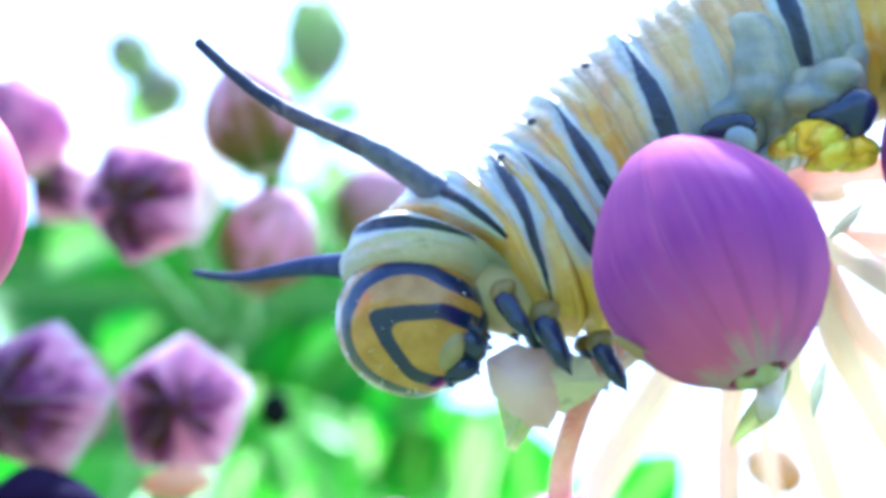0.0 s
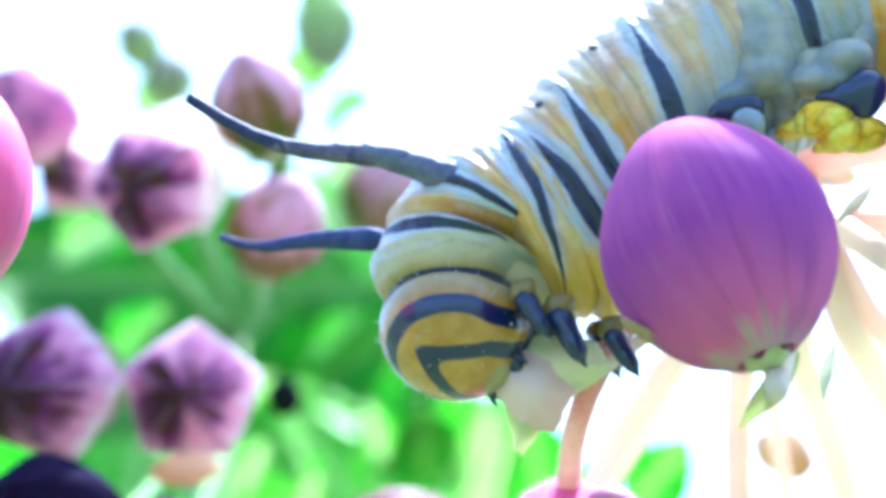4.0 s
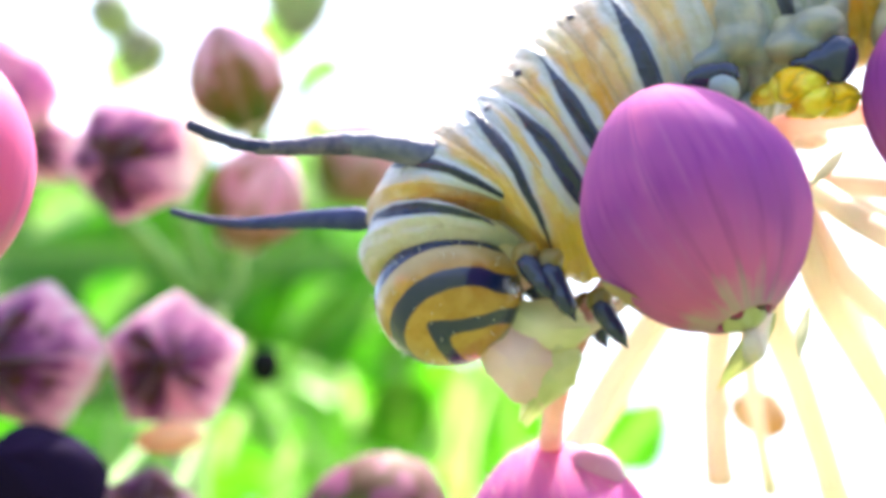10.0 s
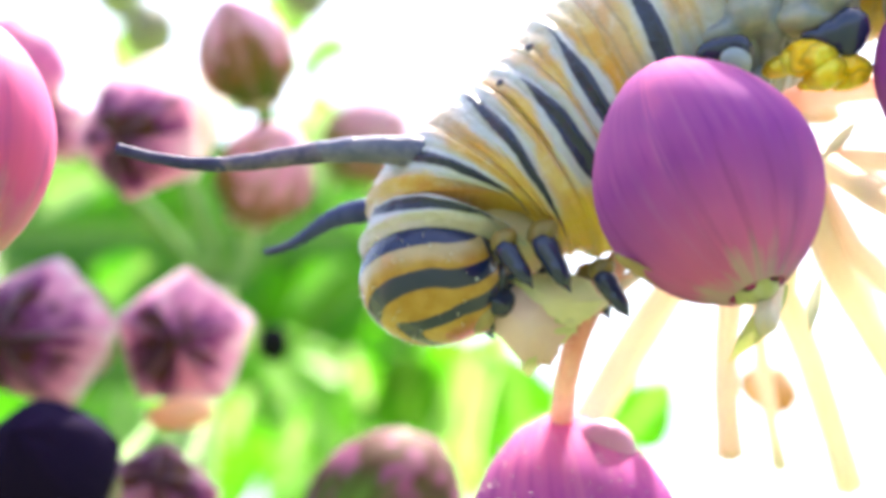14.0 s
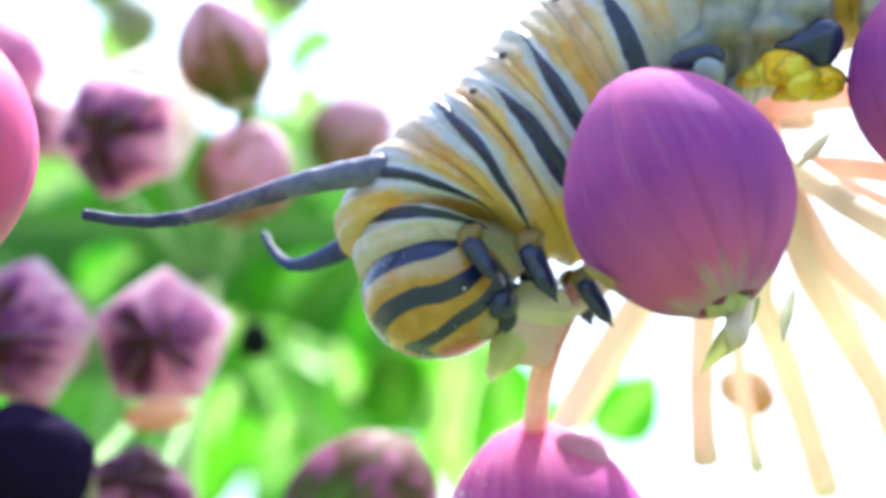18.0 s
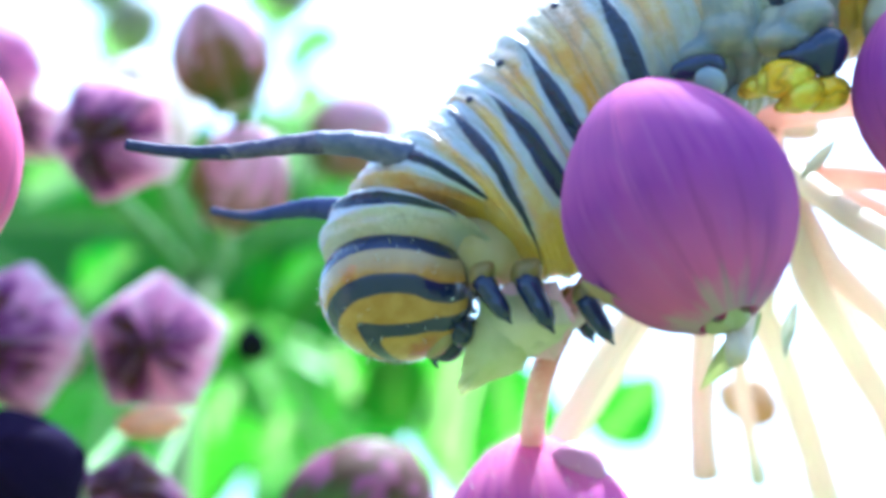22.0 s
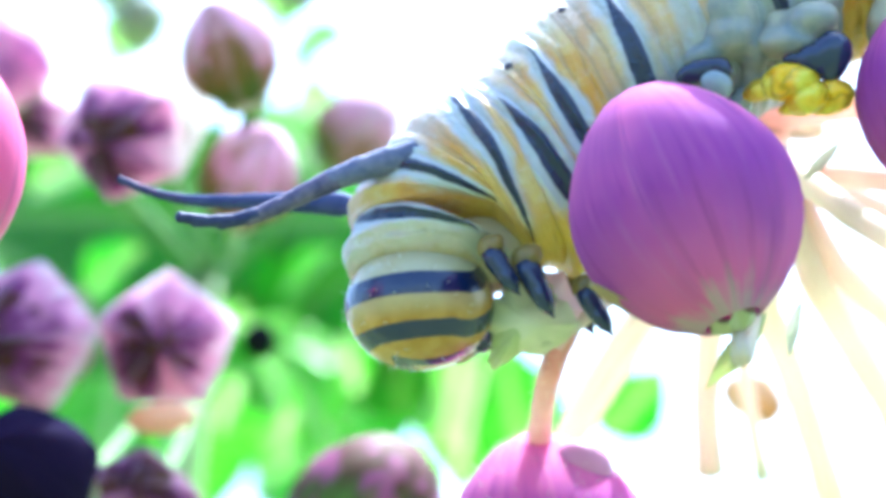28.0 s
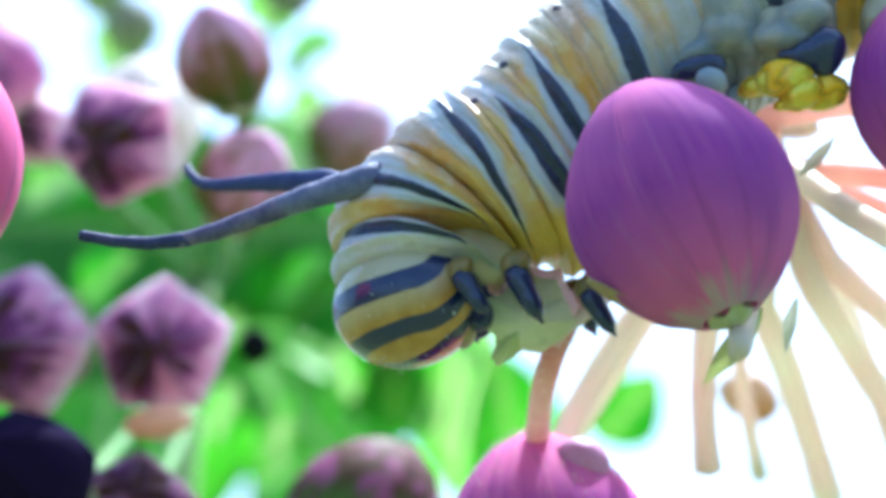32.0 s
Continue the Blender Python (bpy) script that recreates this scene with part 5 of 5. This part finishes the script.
# ---- what moves ----
def motions():
    # seconds; then across and up, in millimetres: front ring base of the near feeler, its middle, its tip
    near_rows = [
        (0.0, -0.91, 2.63, -3.86, 4.19, -6.90, 6.23),
        (0.5, -0.89, 2.51, -3.69, 3.83, -6.93, 5.76),
        (1.0, -0.89, 2.76, -4.91, 3.22, -7.57, 3.99),
        (1.5, -1.04, 2.77, -4.61, 2.94, -7.84, 4.12),
        (2.0, -0.96, 2.46, -3.87, 3.61, -7.24, 4.69),
        (2.5, -0.93, 2.67, -4.45, 3.15, -7.44, 3.91),
        (3.0, -0.90, 2.25, -3.93, 3.60, -7.29, 5.03),
        (3.5, -0.83, 2.63, -3.85, 3.35, -7.24, 4.71),
        (5.5, -0.63, 2.62, -4.04, 2.87, -7.02, 3.68),
        (6.0, -0.83, 2.50, -4.01, 2.32, -7.01, 2.62),
        (6.5, -0.95, 2.22, -3.83, 3.41, -7.05, 4.74),
        (7.0, -0.83, 2.32, -4.15, 3.18, -7.23, 4.21),
        (7.5, -0.88, 2.32, -3.79, 3.21, -7.04, 4.59),
        (8.0, -0.85, 2.26, -3.68, 3.47, -7.00, 4.86),
        (8.5, -0.72, 2.49, -3.97, 3.26, -7.02, 4.24),
        (9.0, -0.84, 2.27, -3.57, 3.68, -6.78, 5.06),
        (9.5, -0.91, 2.11, -3.81, 2.71, -6.99, 3.35),
        (10.0, -0.77, 2.36, -3.91, 2.62, -6.57, 3.01),
        (10.5, -1.03, 2.23, -3.84, 2.93, -7.09, 3.63),
        (11.0, -1.35, 1.88, -4.02, 2.82, -7.44, 3.70),
        (11.5, -1.53, 1.87, -4.60, 1.76, -7.97, 2.06),
        (12.0, -1.46, 1.92, -4.53, 2.02, -8.02, 2.16),
        (12.5, -1.86, 1.75, -5.11, 2.03, -8.84, 2.34),
        (13.0, -2.27, 1.82, -5.50, 2.36, -9.17, 3.19),
        (13.5, -2.12, 1.96, -5.70, 1.68, -9.45, 1.95),
        (14.0, -1.57, 1.87, -5.16, 1.66, -8.92, 1.94),
        (14.5, -0.86, 2.68, -4.55, 1.46, -7.96, 1.07),
        (16.5, -1.83, 1.77, -5.42, 0.92, -9.00, 0.83),
        (17.0, -1.67, 1.87, -5.31, 1.30, -9.03, 1.31),
        (17.5, -1.56, 1.85, -5.13, 0.51, -8.77, 0.01),
        (18.0, -1.74, 1.64, -5.41, 0.73, -8.92, 0.51),
        (18.5, -1.70, 1.61, -5.25, 0.89, -8.97, 0.59),
        (19.0, -1.50, 2.02, -5.11, 0.34, -8.38, -0.57),
        (19.5, -1.64, 1.88, -5.32, 1.13, -8.83, 0.95),
        (20.0, -1.37, 2.12, -4.79, 1.11, -8.45, 0.53),
        (20.5, -0.75, 2.56, -4.09, 3.05, -7.50, 3.50),
        (21.0, -0.85, 2.27, -4.17, 3.03, -7.63, 3.59),
        (21.5, -0.72, 2.31, -4.06, 2.44, -7.59, 2.47),
        (22.0, -0.83, 2.15, -4.17, 2.38, -7.57, 2.37),
        (22.5, -0.82, 2.32, -3.98, 2.32, -7.37, 2.19),
        (23.0, -0.83, 2.05, -4.00, 2.71, -7.23, 3.03),
        (23.5, -0.93, 2.11, -4.28, 2.50, -7.51, 2.83),
        (24.0, -0.95, 2.00, -3.91, 2.99, -7.14, 3.65),
        (24.5, -0.91, 2.08, -3.94, 3.11, -7.11, 3.60),
        (26.5, -1.05, 2.45, -4.60, 1.35, -8.07, 1.23),
        (27.0, -0.96, 2.53, -3.84, 1.43, -7.50, 0.47),
        (27.5, -1.15, 2.09, -4.38, 1.39, -7.37, 1.17),
        (28.0, -0.89, 2.30, -3.93, 1.18, -6.43, 0.68),
        (28.5, -0.72, 2.70, -3.32, 1.01, -6.20, 0.42),
        (29.0, -0.70, 2.46, -3.83, 1.44, -7.04, 1.20),
        (29.5, -0.44, 2.68, -2.99, 1.09, -5.66, 0.66),
        (30.0, -0.92, 2.46, -3.79, 1.72, -6.65, 1.63),
        (31.0, -1.20, 1.97, -3.74, 0.46, -7.20, -0.27),
        (32.0, -1.99, 1.67, -5.39, 0.51, -9.05, 0.30),
    ]
    far_rows = [
        (0.0, -3.49, 0.83, -5.63, 0.63, -7.88, 0.67),
        (0.5, -3.29, 1.19, -5.28, 1.09, -7.21, 1.28),
        (1.0, -3.11, 1.48, -5.34, 1.10, -7.19, 1.36),
        (1.5, -3.20, 1.72, -4.86, 1.67, -6.63, 1.44),
        (2.0, -3.01, 0.71, -5.31, 0.34, -7.26, 0.57),
        (2.5, -3.10, 1.00, -5.06, 1.17, -6.38, 1.62),
        (3.0, -3.07, 0.73, -4.86, 0.89, -6.36, 1.13),
        (3.5, -3.06, 1.11, -5.30, 0.95, -7.44, 1.19),
        (5.5, -2.79, 1.07, -4.96, 1.09, -6.70, 1.33),
        (6.0, -3.00, 0.92, -5.28, 0.73, -7.53, 1.16),
        (6.5, -3.14, 0.48, -5.02, 0.44, -6.66, 0.83),
        (7.0, -2.98, 0.63, -5.08, 0.52, -7.26, 0.89),
        (7.5, -3.25, 0.57, -5.06, 0.71, -6.80, 1.04),
        (8.0, -3.05, 0.57, -4.97, 0.47, -7.22, 0.84),
        (8.5, -2.99, 0.81, -5.28, 0.71, -7.63, 1.19),
        (9.0, -3.03, 0.76, -4.48, 1.12, -6.18, 1.67),
        (9.5, -3.05, 0.45, -5.11, 0.39, -7.43, 0.84),
        (10.0, -2.93, 0.82, -5.39, 0.76, -8.32, 1.18),
        (10.5, -3.11, 0.59, -5.50, 0.31, -7.97, 0.55),
        (11.0, -3.16, 0.74, -4.79, 1.00, -6.49, 0.98),
        (11.5, -3.06, 0.55, -5.22, 0.53, -7.03, 0.77),
        (12.0, -3.17, 0.78, -4.98, 0.83, -6.71, 1.00),
        (12.5, -3.16, -0.02, -5.06, -1.16, -7.09, -1.10),
        (13.0, -3.20, 0.55, -4.55, -0.23, -5.92, -0.72),
        (13.5, -3.01, 0.72, -4.39, -0.17, -5.77, -0.63),
        (14.0, -3.09, 0.35, -4.54, -0.18, -5.99, -0.71),
        (14.5, -2.62, 1.06, -5.17, 0.50, -7.72, 0.87),
        (16.5, -2.65, -0.01, -4.28, -0.19, -5.80, 0.40),
        (17.0, -2.44, 0.70, -3.81, -0.09, -5.17, -0.09),
        (17.5, -2.81, 0.20, -4.00, -0.37, -5.26, -0.08),
        (18.0, -2.60, -0.30, -4.12, -0.90, -5.34, 0.00),
        (18.5, -2.41, -0.12, -3.95, -0.62, -5.21, -0.01),
        (19.0, -2.81, -0.18, -4.35, -1.14, -5.39, -0.18),
        (19.5, -2.98, 0.22, -4.22, -0.92, -5.36, -0.32),
        (20.0, -2.96, 0.55, -4.73, -0.52, -5.61, -0.13),
        (20.5, -2.91, 1.01, -5.21, 0.22, -7.87, 0.21),
        (21.0, -3.02, 1.06, -4.78, 0.92, -6.55, 1.16),
        (21.5, -2.71, 1.21, -4.48, 1.00, -6.43, 1.21),
        (22.0, -2.83, 0.83, -4.60, 0.75, -6.55, 0.86),
        (22.5, -2.56, 0.98, -4.75, 0.87, -7.23, 1.05),
        (23.0, -2.75, 1.04, -4.77, 1.46, -6.33, 2.17),
        (23.5, -2.93, 0.91, -4.89, 1.34, -5.93, 1.97),
        (24.0, -2.78, 1.12, -4.49, 1.86, -5.92, 2.46),
        (24.5, -3.02, 0.99, -4.88, 1.12, -6.49, 1.58),
        (26.5, -3.27, 1.17, -5.59, 1.18, -8.10, 1.37),
        (27.0, -3.16, 1.34, -6.03, 1.49, -8.72, 1.26),
        (27.5, -3.20, 0.78, -5.72, 1.05, -7.74, 0.95),
        (28.0, -3.09, 0.99, -6.32, 1.06, -9.19, 1.71),
        (28.5, -2.97, 1.64, -6.39, 1.77, -9.73, 2.13),
        (29.0, -2.98, 1.17, -6.03, 1.52, -9.44, 1.97),
        (29.5, -2.98, 1.69, -6.40, 1.77, -9.88, 2.07),
        (30.0, -2.93, 1.64, -5.80, 1.90, -8.66, 2.45),
        (31.0, -3.17, 1.37, -6.29, 1.46, -8.40, 2.83),
        (32.0, -3.36, 1.60, -6.06, 1.55, -7.42, 2.10),
    ]
    # seconds; head's middle across and up; third ring's shift across and up; how far the neck bends; the head's turns in degrees
    head_rows = [
        (0.0, -1.63, -0.64, -0.02, 0.17, 8, 11, 25, 2),
        (0.5, -1.28, -0.67, 0.14, 0.16, 13, 18, 18, 13),
        (1.0, -1.09, -0.61, 0.17, 0.23, 19, 26, 17, 23),
        (1.5, -1.13, -0.77, 0.08, 0.25, 29, 39, 20, 11),
        (2.0, -1.20, -0.77, 0.12, 0.16, 9, 18, 21, 7),
        (2.5, -1.03, -0.77, 0.15, 0.20, 34, 37, 25, 7),
        (3.0, -1.24, -1.11, 0.08, 0.01, 42, 37, 26, 12),
        (3.5, -0.90, -1.23, 0.13, 0.30, 42, 40, 24, 14),
        (5.5, -0.54, -1.19, 0.12, 0.24, 29, 36, 15, 24),
        (6.0, -0.41, -1.14, 0.14, 0.12, 27, 35, 12, 26),
        (6.5, -1.36, -1.61, 0.08, -0.13, 11, 19, 13, 31),
        (7.0, -1.03, -1.16, 0.11, 0.01, 33, 44, 18, 27),
        (7.5, -1.39, -1.24, 0.05, -0.07, 13, 30, 16, 29),
        (8.0, -1.24, -1.06, 0.09, -0.03, 13, 37, 18, 25),
        (8.5, -1.03, -0.78, 0.08, 0.17, 19, 41, 15, 15),
        (9.0, -1.48, -1.00, -0.01, -0.06, 8, 31, 34, 15),
        (9.5, -1.13, -1.17, -0.08, 0.02, 35, 48, 14, 16),
        (10.0, -0.47, -1.26, 0.06, 0.20, 39, 43, 16, 32),
        (10.5, -0.92, -1.24, -0.06, 0.11, 64, 73, 11, 27),
        (11.0, -1.34, -1.68, -0.19, -0.11, 41, 54, 14, 15),
        (11.5, -1.02, -1.75, -0.20, 0.00, 45, 51, 3, 12),
        (12.0, -1.03, -1.70, -0.26, 0.02, 68, 66, -3, 17),
        (12.5, -1.03, -1.86, -0.31, -0.02, 78, 77, -20, 7),
        (13.0, -0.96, -1.67, -0.30, 0.16, 74, 80, -18, -9),
        (13.5, -0.96, -1.22, -0.23, 0.38, 72, 72, -23, 2),
        (14.0, -1.14, -1.48, -0.15, -0.02, 54, 56, 2, 8),
        (14.5, -0.39, -0.96, 0.18, 0.36, 58, 60, 4, 6),
        (16.5, -0.37, -1.14, -0.09, 0.12, 60, 59, -11, -5),
        (17.0, -0.37, -1.31, -0.15, 0.16, 60, 58, -13, -8),
        (17.5, -0.47, -1.71, -0.14, -0.05, 54, 55, 0, -9),
        (18.0, -0.36, -1.59, -0.22, 0.00, 60, 58, -10, -6),
        (18.5, -0.31, -1.45, -0.20, 0.10, 57, 51, -8, -4),
        (19.0, -0.66, -1.43, 0.00, 0.00, 61, 54, 8, -2),
        (19.5, -0.81, -1.34, -0.13, 0.09, 60, 60, 11, 3),
        (20.0, -0.97, -0.99, 0.08, 0.09, 68, 73, 6, 11),
        (20.5, -1.27, -0.80, 0.24, 0.27, 4, 7, 26, 17),
        (21.0, -1.31, -1.04, 0.23, -0.00, 42, 49, 23, 12),
        (21.5, -0.95, -1.14, 0.27, 0.11, 57, 66, 14, 17),
        (22.0, -1.26, -1.30, 0.15, -0.06, 41, 52, 18, 22),
        (22.5, -0.65, -1.14, 0.17, 0.12, 59, 77, 18, 17),
        (23.0, -1.34, -1.46, 0.13, -0.05, 27, 53, 34, 19),
        (23.5, -1.30, -1.45, 0.03, 0.09, 62, 74, 15, 19),
        (24.0, -1.49, -1.62, 0.04, 0.05, 63, 62, 11, 28),
        (24.5, -1.35, -1.60, 0.05, 0.17, 63, 62, 13, 30),
        (26.5, -0.77, -1.66, -0.08, 0.44, 65, 60, 0, 40),
        (27.0, -0.74, -1.37, -0.02, 0.59, 70, 64, -4, 44),
        (27.5, -1.18, -2.06, -0.14, 0.21, 64, 66, 15, 39),
        (28.0, -0.90, -1.60, -0.16, 0.42, 70, 74, 5, 38),
        (28.5, -0.70, -1.15, -0.12, 0.64, 71, 76, 7, 38),
        (29.0, -0.82, -1.65, -0.00, 0.52, 72, 77, 5, 37),
        (29.5, -0.46, -1.35, 0.02, 0.78, 77, 77, 10, 24),
        (30.0, -0.36, -1.56, 0.02, 0.97, 88, 77, -4, 13),
        (31.0, -0.93, -1.99, -0.06, 0.53, 77, 71, 4, 22),
        (32.0, -1.13, -1.58, -0.34, 0.33, 64, 72, -13, 9),
    ]
    # seconds; how far the collar slips down; then how far each pair of legs steps, across and up, in millimetres
    step_rows = [
        (0, -0.15, -0.20, 0.44, -0.27, 0.03, -0.33, 0.06),
        (1, -0.13, 0.15, 0.14, -0.39, 0.07, -0.26, 0.05),
        (2, -0.15, 0.07, 0.27, -0.21, 0.09, -0.26, 0.02),
        (3, -0.15, -0.26, 0.15, -0.26, -0.22, -0.22, -0.00),
        (6, -0.15, 0.13, 0.08, -0.05, -0.29, -0.33, -0.04),
        (7, -0.08, -0.13, 0.24, -0.23, -0.01, -0.33, -0.06),
        (8, 0.26, 0.10, 0.24, -0.10, 0.15, -0.05, -0.08),
        (9, 0.03, 0.23, 0.17, -0.06, 0.20, -0.15, 0.12),
        (10, 0.19, 0.40, 0.39, 0.05, 0.10, -0.07, -0.19),
        (11, 0.16, -0.15, 0.34, 0.10, 0.13, -0.05, -0.05),
        (12, 0.06, -0.01, 0.53, 0.06, 0.28, 0.05, -0.08),
        (13, 0.42, -1.13, 0.53, -0.27, 0.22, -0.42, -0.10),
        (14, 0.42, -0.24, 0.33, -0.25, 0.30, -0.28, -0.09),
        (17, 0.35, -0.46, 0.43, 0.12, 0.10, -0.05, -0.04),
        (18, 0.30, -0.46, 0.70, 0.15, 0.31, -0.02, -0.05),
        (19, 0.12, -0.04, 0.57, 0.14, 0.32, 0.08, -0.01),
        (20, 0.42, -0.12, 0.31, 0.04, 0.02, 0.08, 0.14),
        (21, -0.03, -0.14, -0.03, -0.25, -0.13, -0.10, -0.00),
        (22, -0.00, -0.08, -0.20, -0.04, -0.18, 0.02, -0.13),
        (23, 0.11, 0.08, -0.10, -0.24, -0.10, -0.06, -0.09),
        (24, -0.01, 0.12, 0.09, -0.05, 0.14, -0.01, -0.06),
        (27, 0.15, -0.45, 0.86, -0.23, -0.02, -0.27, 0.01),
        (28, 0.09, -0.07, 0.54, -0.11, 0.07, -0.14, 0.02),
        (29, -0.01, 0.39, 0.53, 0.21, -0.09, 0.06, -0.18),
        (30, 0.11, -0.29, 0.93, 0.15, 0.10, -0.17, 0.01),
        (31, 0.15, 0.14, 0.05, -0.03, 0.20, -0.04, -0.13),
        (32, 0.42, -0.55, 0.15, -0.17, -0.03, 0.03, -0.07),
    ]
    body = {ob: [] for ob in RING_OBS[:3]}
    feet = {ob: [] for ob in LEGS}
    head, throat = [], []
    t1_rest, t2_rest, t3_rest = REST[:3]
    for (t, hx, hz, sx, sz, nod, rx, ry, rz), (_, bx, bz, *_r) in zip(head_rows, near_rows):
        held = nod if nod < 24 else 24 + (nod - 24) * 0.5
        hp = Vector((hx, 41.6, hz))
        after = next((k for k, r in enumerate(step_rows) if r[0] >= t), len(step_rows) - 1)
        a, b = step_rows[max(0, after - 1)], step_rows[after]
        f = 0.0 if b[0] == a[0] else min(1.0, (t - a[0]) / (b[0] - a[0]))
        slip, *steps = [u + (v - u) * f for u, v in zip(a[1:], b[1:])]
        p3 = t3_rest + Vector((sx, 0, sz)) * 0.7
        p2 = t2_rest + Vector((bx - BASE_NEAR[0], 0, bz - BASE_NEAR[1])) * 0.4 + Vector((sx, 0, sz)) * 0.4
        curl = min(30, max(0, nod - 48))
        p2 += Vector((-0.013, 0, -0.008)) * curl
        tuck = min(0.25, max(0.0, nod - 60) * 0.014)
        near = 0.54 + 0.002 * held
        out = 0.55 * min(1.0, max(0.0, (62 - nod) / 25))
        p2 += Vector((-0.45 * out, 0, 0.05 - 0.45 * slip))
        p1 = hp * near + p2 * (1 - near) + Vector((-0.06 - tuck - 0.75 * out, 0.1, 0.28 - 0.8 * slip))
        pa = REST[3] + Vector((sx, 0, sz)) * 0.2
        places = [p1, p2, p3] + REST[3:]
        poses = ring_poses(places)
        for ob, m in zip(RING_OBS[:3], poses):
            body[ob].append((t, m))
        shift = {1: p1 * 0.4 + p2 * 0.6 - t1_rest * 0.4 - t2_rest * 0.6, 2: (p3 - t3_rest) * 0.6 + (p2 - t2_rest) * 0.4, 3: pa - REST[3]}
        for ob, (p, w, s, k) in zip(LEGS, LEG_REST):
            feet[ob].append((t, aim(Vector(p) + shift[k] * 0.55 + Vector((steps[2 * k - 2], 0, steps[2 * k - 1])) - CAT_P, -Vector(w))))
        throat.append((t, Matrix.Translation((THROAT_P + shift[1] * 0.7 - CAT_P) * MM)))
        turn = pose(0, 0, 0, rx, ry, rz)
        head.append((t, Matrix.Translation((hp - CAT_P) * MM) @ turn))
    for table in (body, feet):
        for ob, rows in table.items():
            walk(ob, rows)
    walk(HEAD, head)
    walk(THROAT, throat)
    for obs, rows, length, d0, d1 in ((FIL_NEAR, near_rows, 8.2, 41.1, 40.1), (FIL_FAR, far_rows, 6.4, 43.4, 43.8)):
        keyed = [[] for _ in obs]
        for t, bx, bz, mx, mz, tx, tz in rows:
            flat = math.hypot(mx - bx, mz - bz) + math.hypot(tx - mx, tz - mz)
            reach = math.sqrt(max(0.0, length ** 2 - flat ** 2)) * 0.5
            a, b, c = Vector((bx, d0, bz)), Vector((mx, (d0 + d1) / 2 + (reach if d0 > 42 else -0.3 * reach) * 0.4, mz)), Vector((tx, d1 + (reach if d0 > 42 else -0.3 * reach), tz))
            def at(s):
                p = a * (2 * (s - 0.5) * (s - 1)) + b * (-4 * s * (s - 1)) + c * (2 * s * (s - 0.5))
                return p + Vector((0, 0, (0.20 if d0 < 42 else 0.10) * math.sin(s * 6.283) - (0.10 if d0 < 42 else 0.0)))
            for k, row in enumerate(keyed):
                p, q = at(k / PIECES), at((k + 1) / PIECES)
                z = (q - p).normalized()
                y = Vector((0.0, 1.0, 0.0))
                y = (y - z * z.dot(y)).normalized()
                m = Matrix((y.cross(z), y, z)).transposed().to_4x4()
                row.append((t, Matrix.Translation((p - CAT_P) * MM) @ m))
        for ob, row in zip(obs, keyed):
            walk(ob, row)
    rest = SWAYING.matrix_basis.copy()
    walk(SWAYING, [(t, Matrix.Translation((x * MM, 0, 0)) @ rest) for t, x in ((0, -0.45), (3.5, -0.5), (6, -0.1), (9, -0.15), (13, -0.05), (19, 0.35), (24, 0.2), (28, 0.0), (32, 0.0))])
    # the chewed petals are pulled up between the legs, piece by piece
    home = CHEW_P - PLANT_O
    walk(FLAP_LOW, [(t, Matrix.Translation((home + Vector((x, y, z))) * MM) @ pose(0, 0, 0, 0, r, 0)) for t, x, y, z, r in (
        (0.0, -0.76, 0.1, 0.38, 0),
        (3.5, -0.78, 0.1, 0.00, 0),
        (6.0, -0.56, 0.1, -0.55, 0),
        (7.5, -0.36, 0.1, -0.65, 5),
        (9.0, -0.07, 0.1, -0.33, 8),
        (11.0, 0.09, 0.1, -0.37, 8),
        (12.5, -0.04, 0.1, 0.15, 8),
        (13.0, -0.28, 0.1, 0.07, 12),
        (14.0, -0.29, 0.1, 0.25, 5),
        (14.5, -0.37, 0.1, -0.60, 20),
        (16.5, 0.29, 0.1, 0.02, 14),
        (17.0, -0.06, 0.1, 0.04, 20),
        (19.0, 0.08, 0.1, 0.44, 22),
        (20.0, 0.02, 0.1, -0.15, 25),
        (21.0, -0.23, 0.1, -0.01, 25),
        (22.0, -0.47, 0.1, 0.20, 25),
        (23.0, -0.34, 0.1, -0.12, 22),
        (24.0, -0.48, 0.1, 0.39, 25),
        (24.5, -0.27, 0.1, 0.65, 25),
        (26.5, 0.02, 0.1, 0.20, 28),
        (27.0, -0.16, 0.1, 0.03, 28),
        (28.0, -0.05, 0.1, 0.87, 20),
        (28.5, 0.03, 0.1, 0.72, 20),
        (29.5, 0.17, 0.1, 0.83, 20),
        (30.0, 0.04, 0.1, 0.96, 25),
        (32.0, 0.12, 0.1, 0.93, 20),
    )])
    walk(FLAP_PINK, [(t, Matrix.Translation((home + Vector((x, y, z))) * MM) @ pose(0, 0, 0, 0, r, 0)) for t, x, y, z, r in (
        (0.0, -0.42, -0.25, 0.0, 0), (3.5, -0.45, -0.25, -0.3, 0), (6.0, -0.6, -0.25, -1.25, 0), (9.0, -0.35, -0.2, -0.9, 0), (13.0, -0.45, -0.1, -0.5, 0), (17.0, 0.0, 0.0, -0.3, 0), (19.0, 0.3, 0.1, -0.2, 0), (20.5, 0.4, 0.2, 0.0, 0), (22.0, 0.5, 0.35, 0.25, 0), (24.0, 0.5, 0.45, 0.4, 0), (32.0, 0.5, 0.45, 0.5, 0),
    )])


motions()
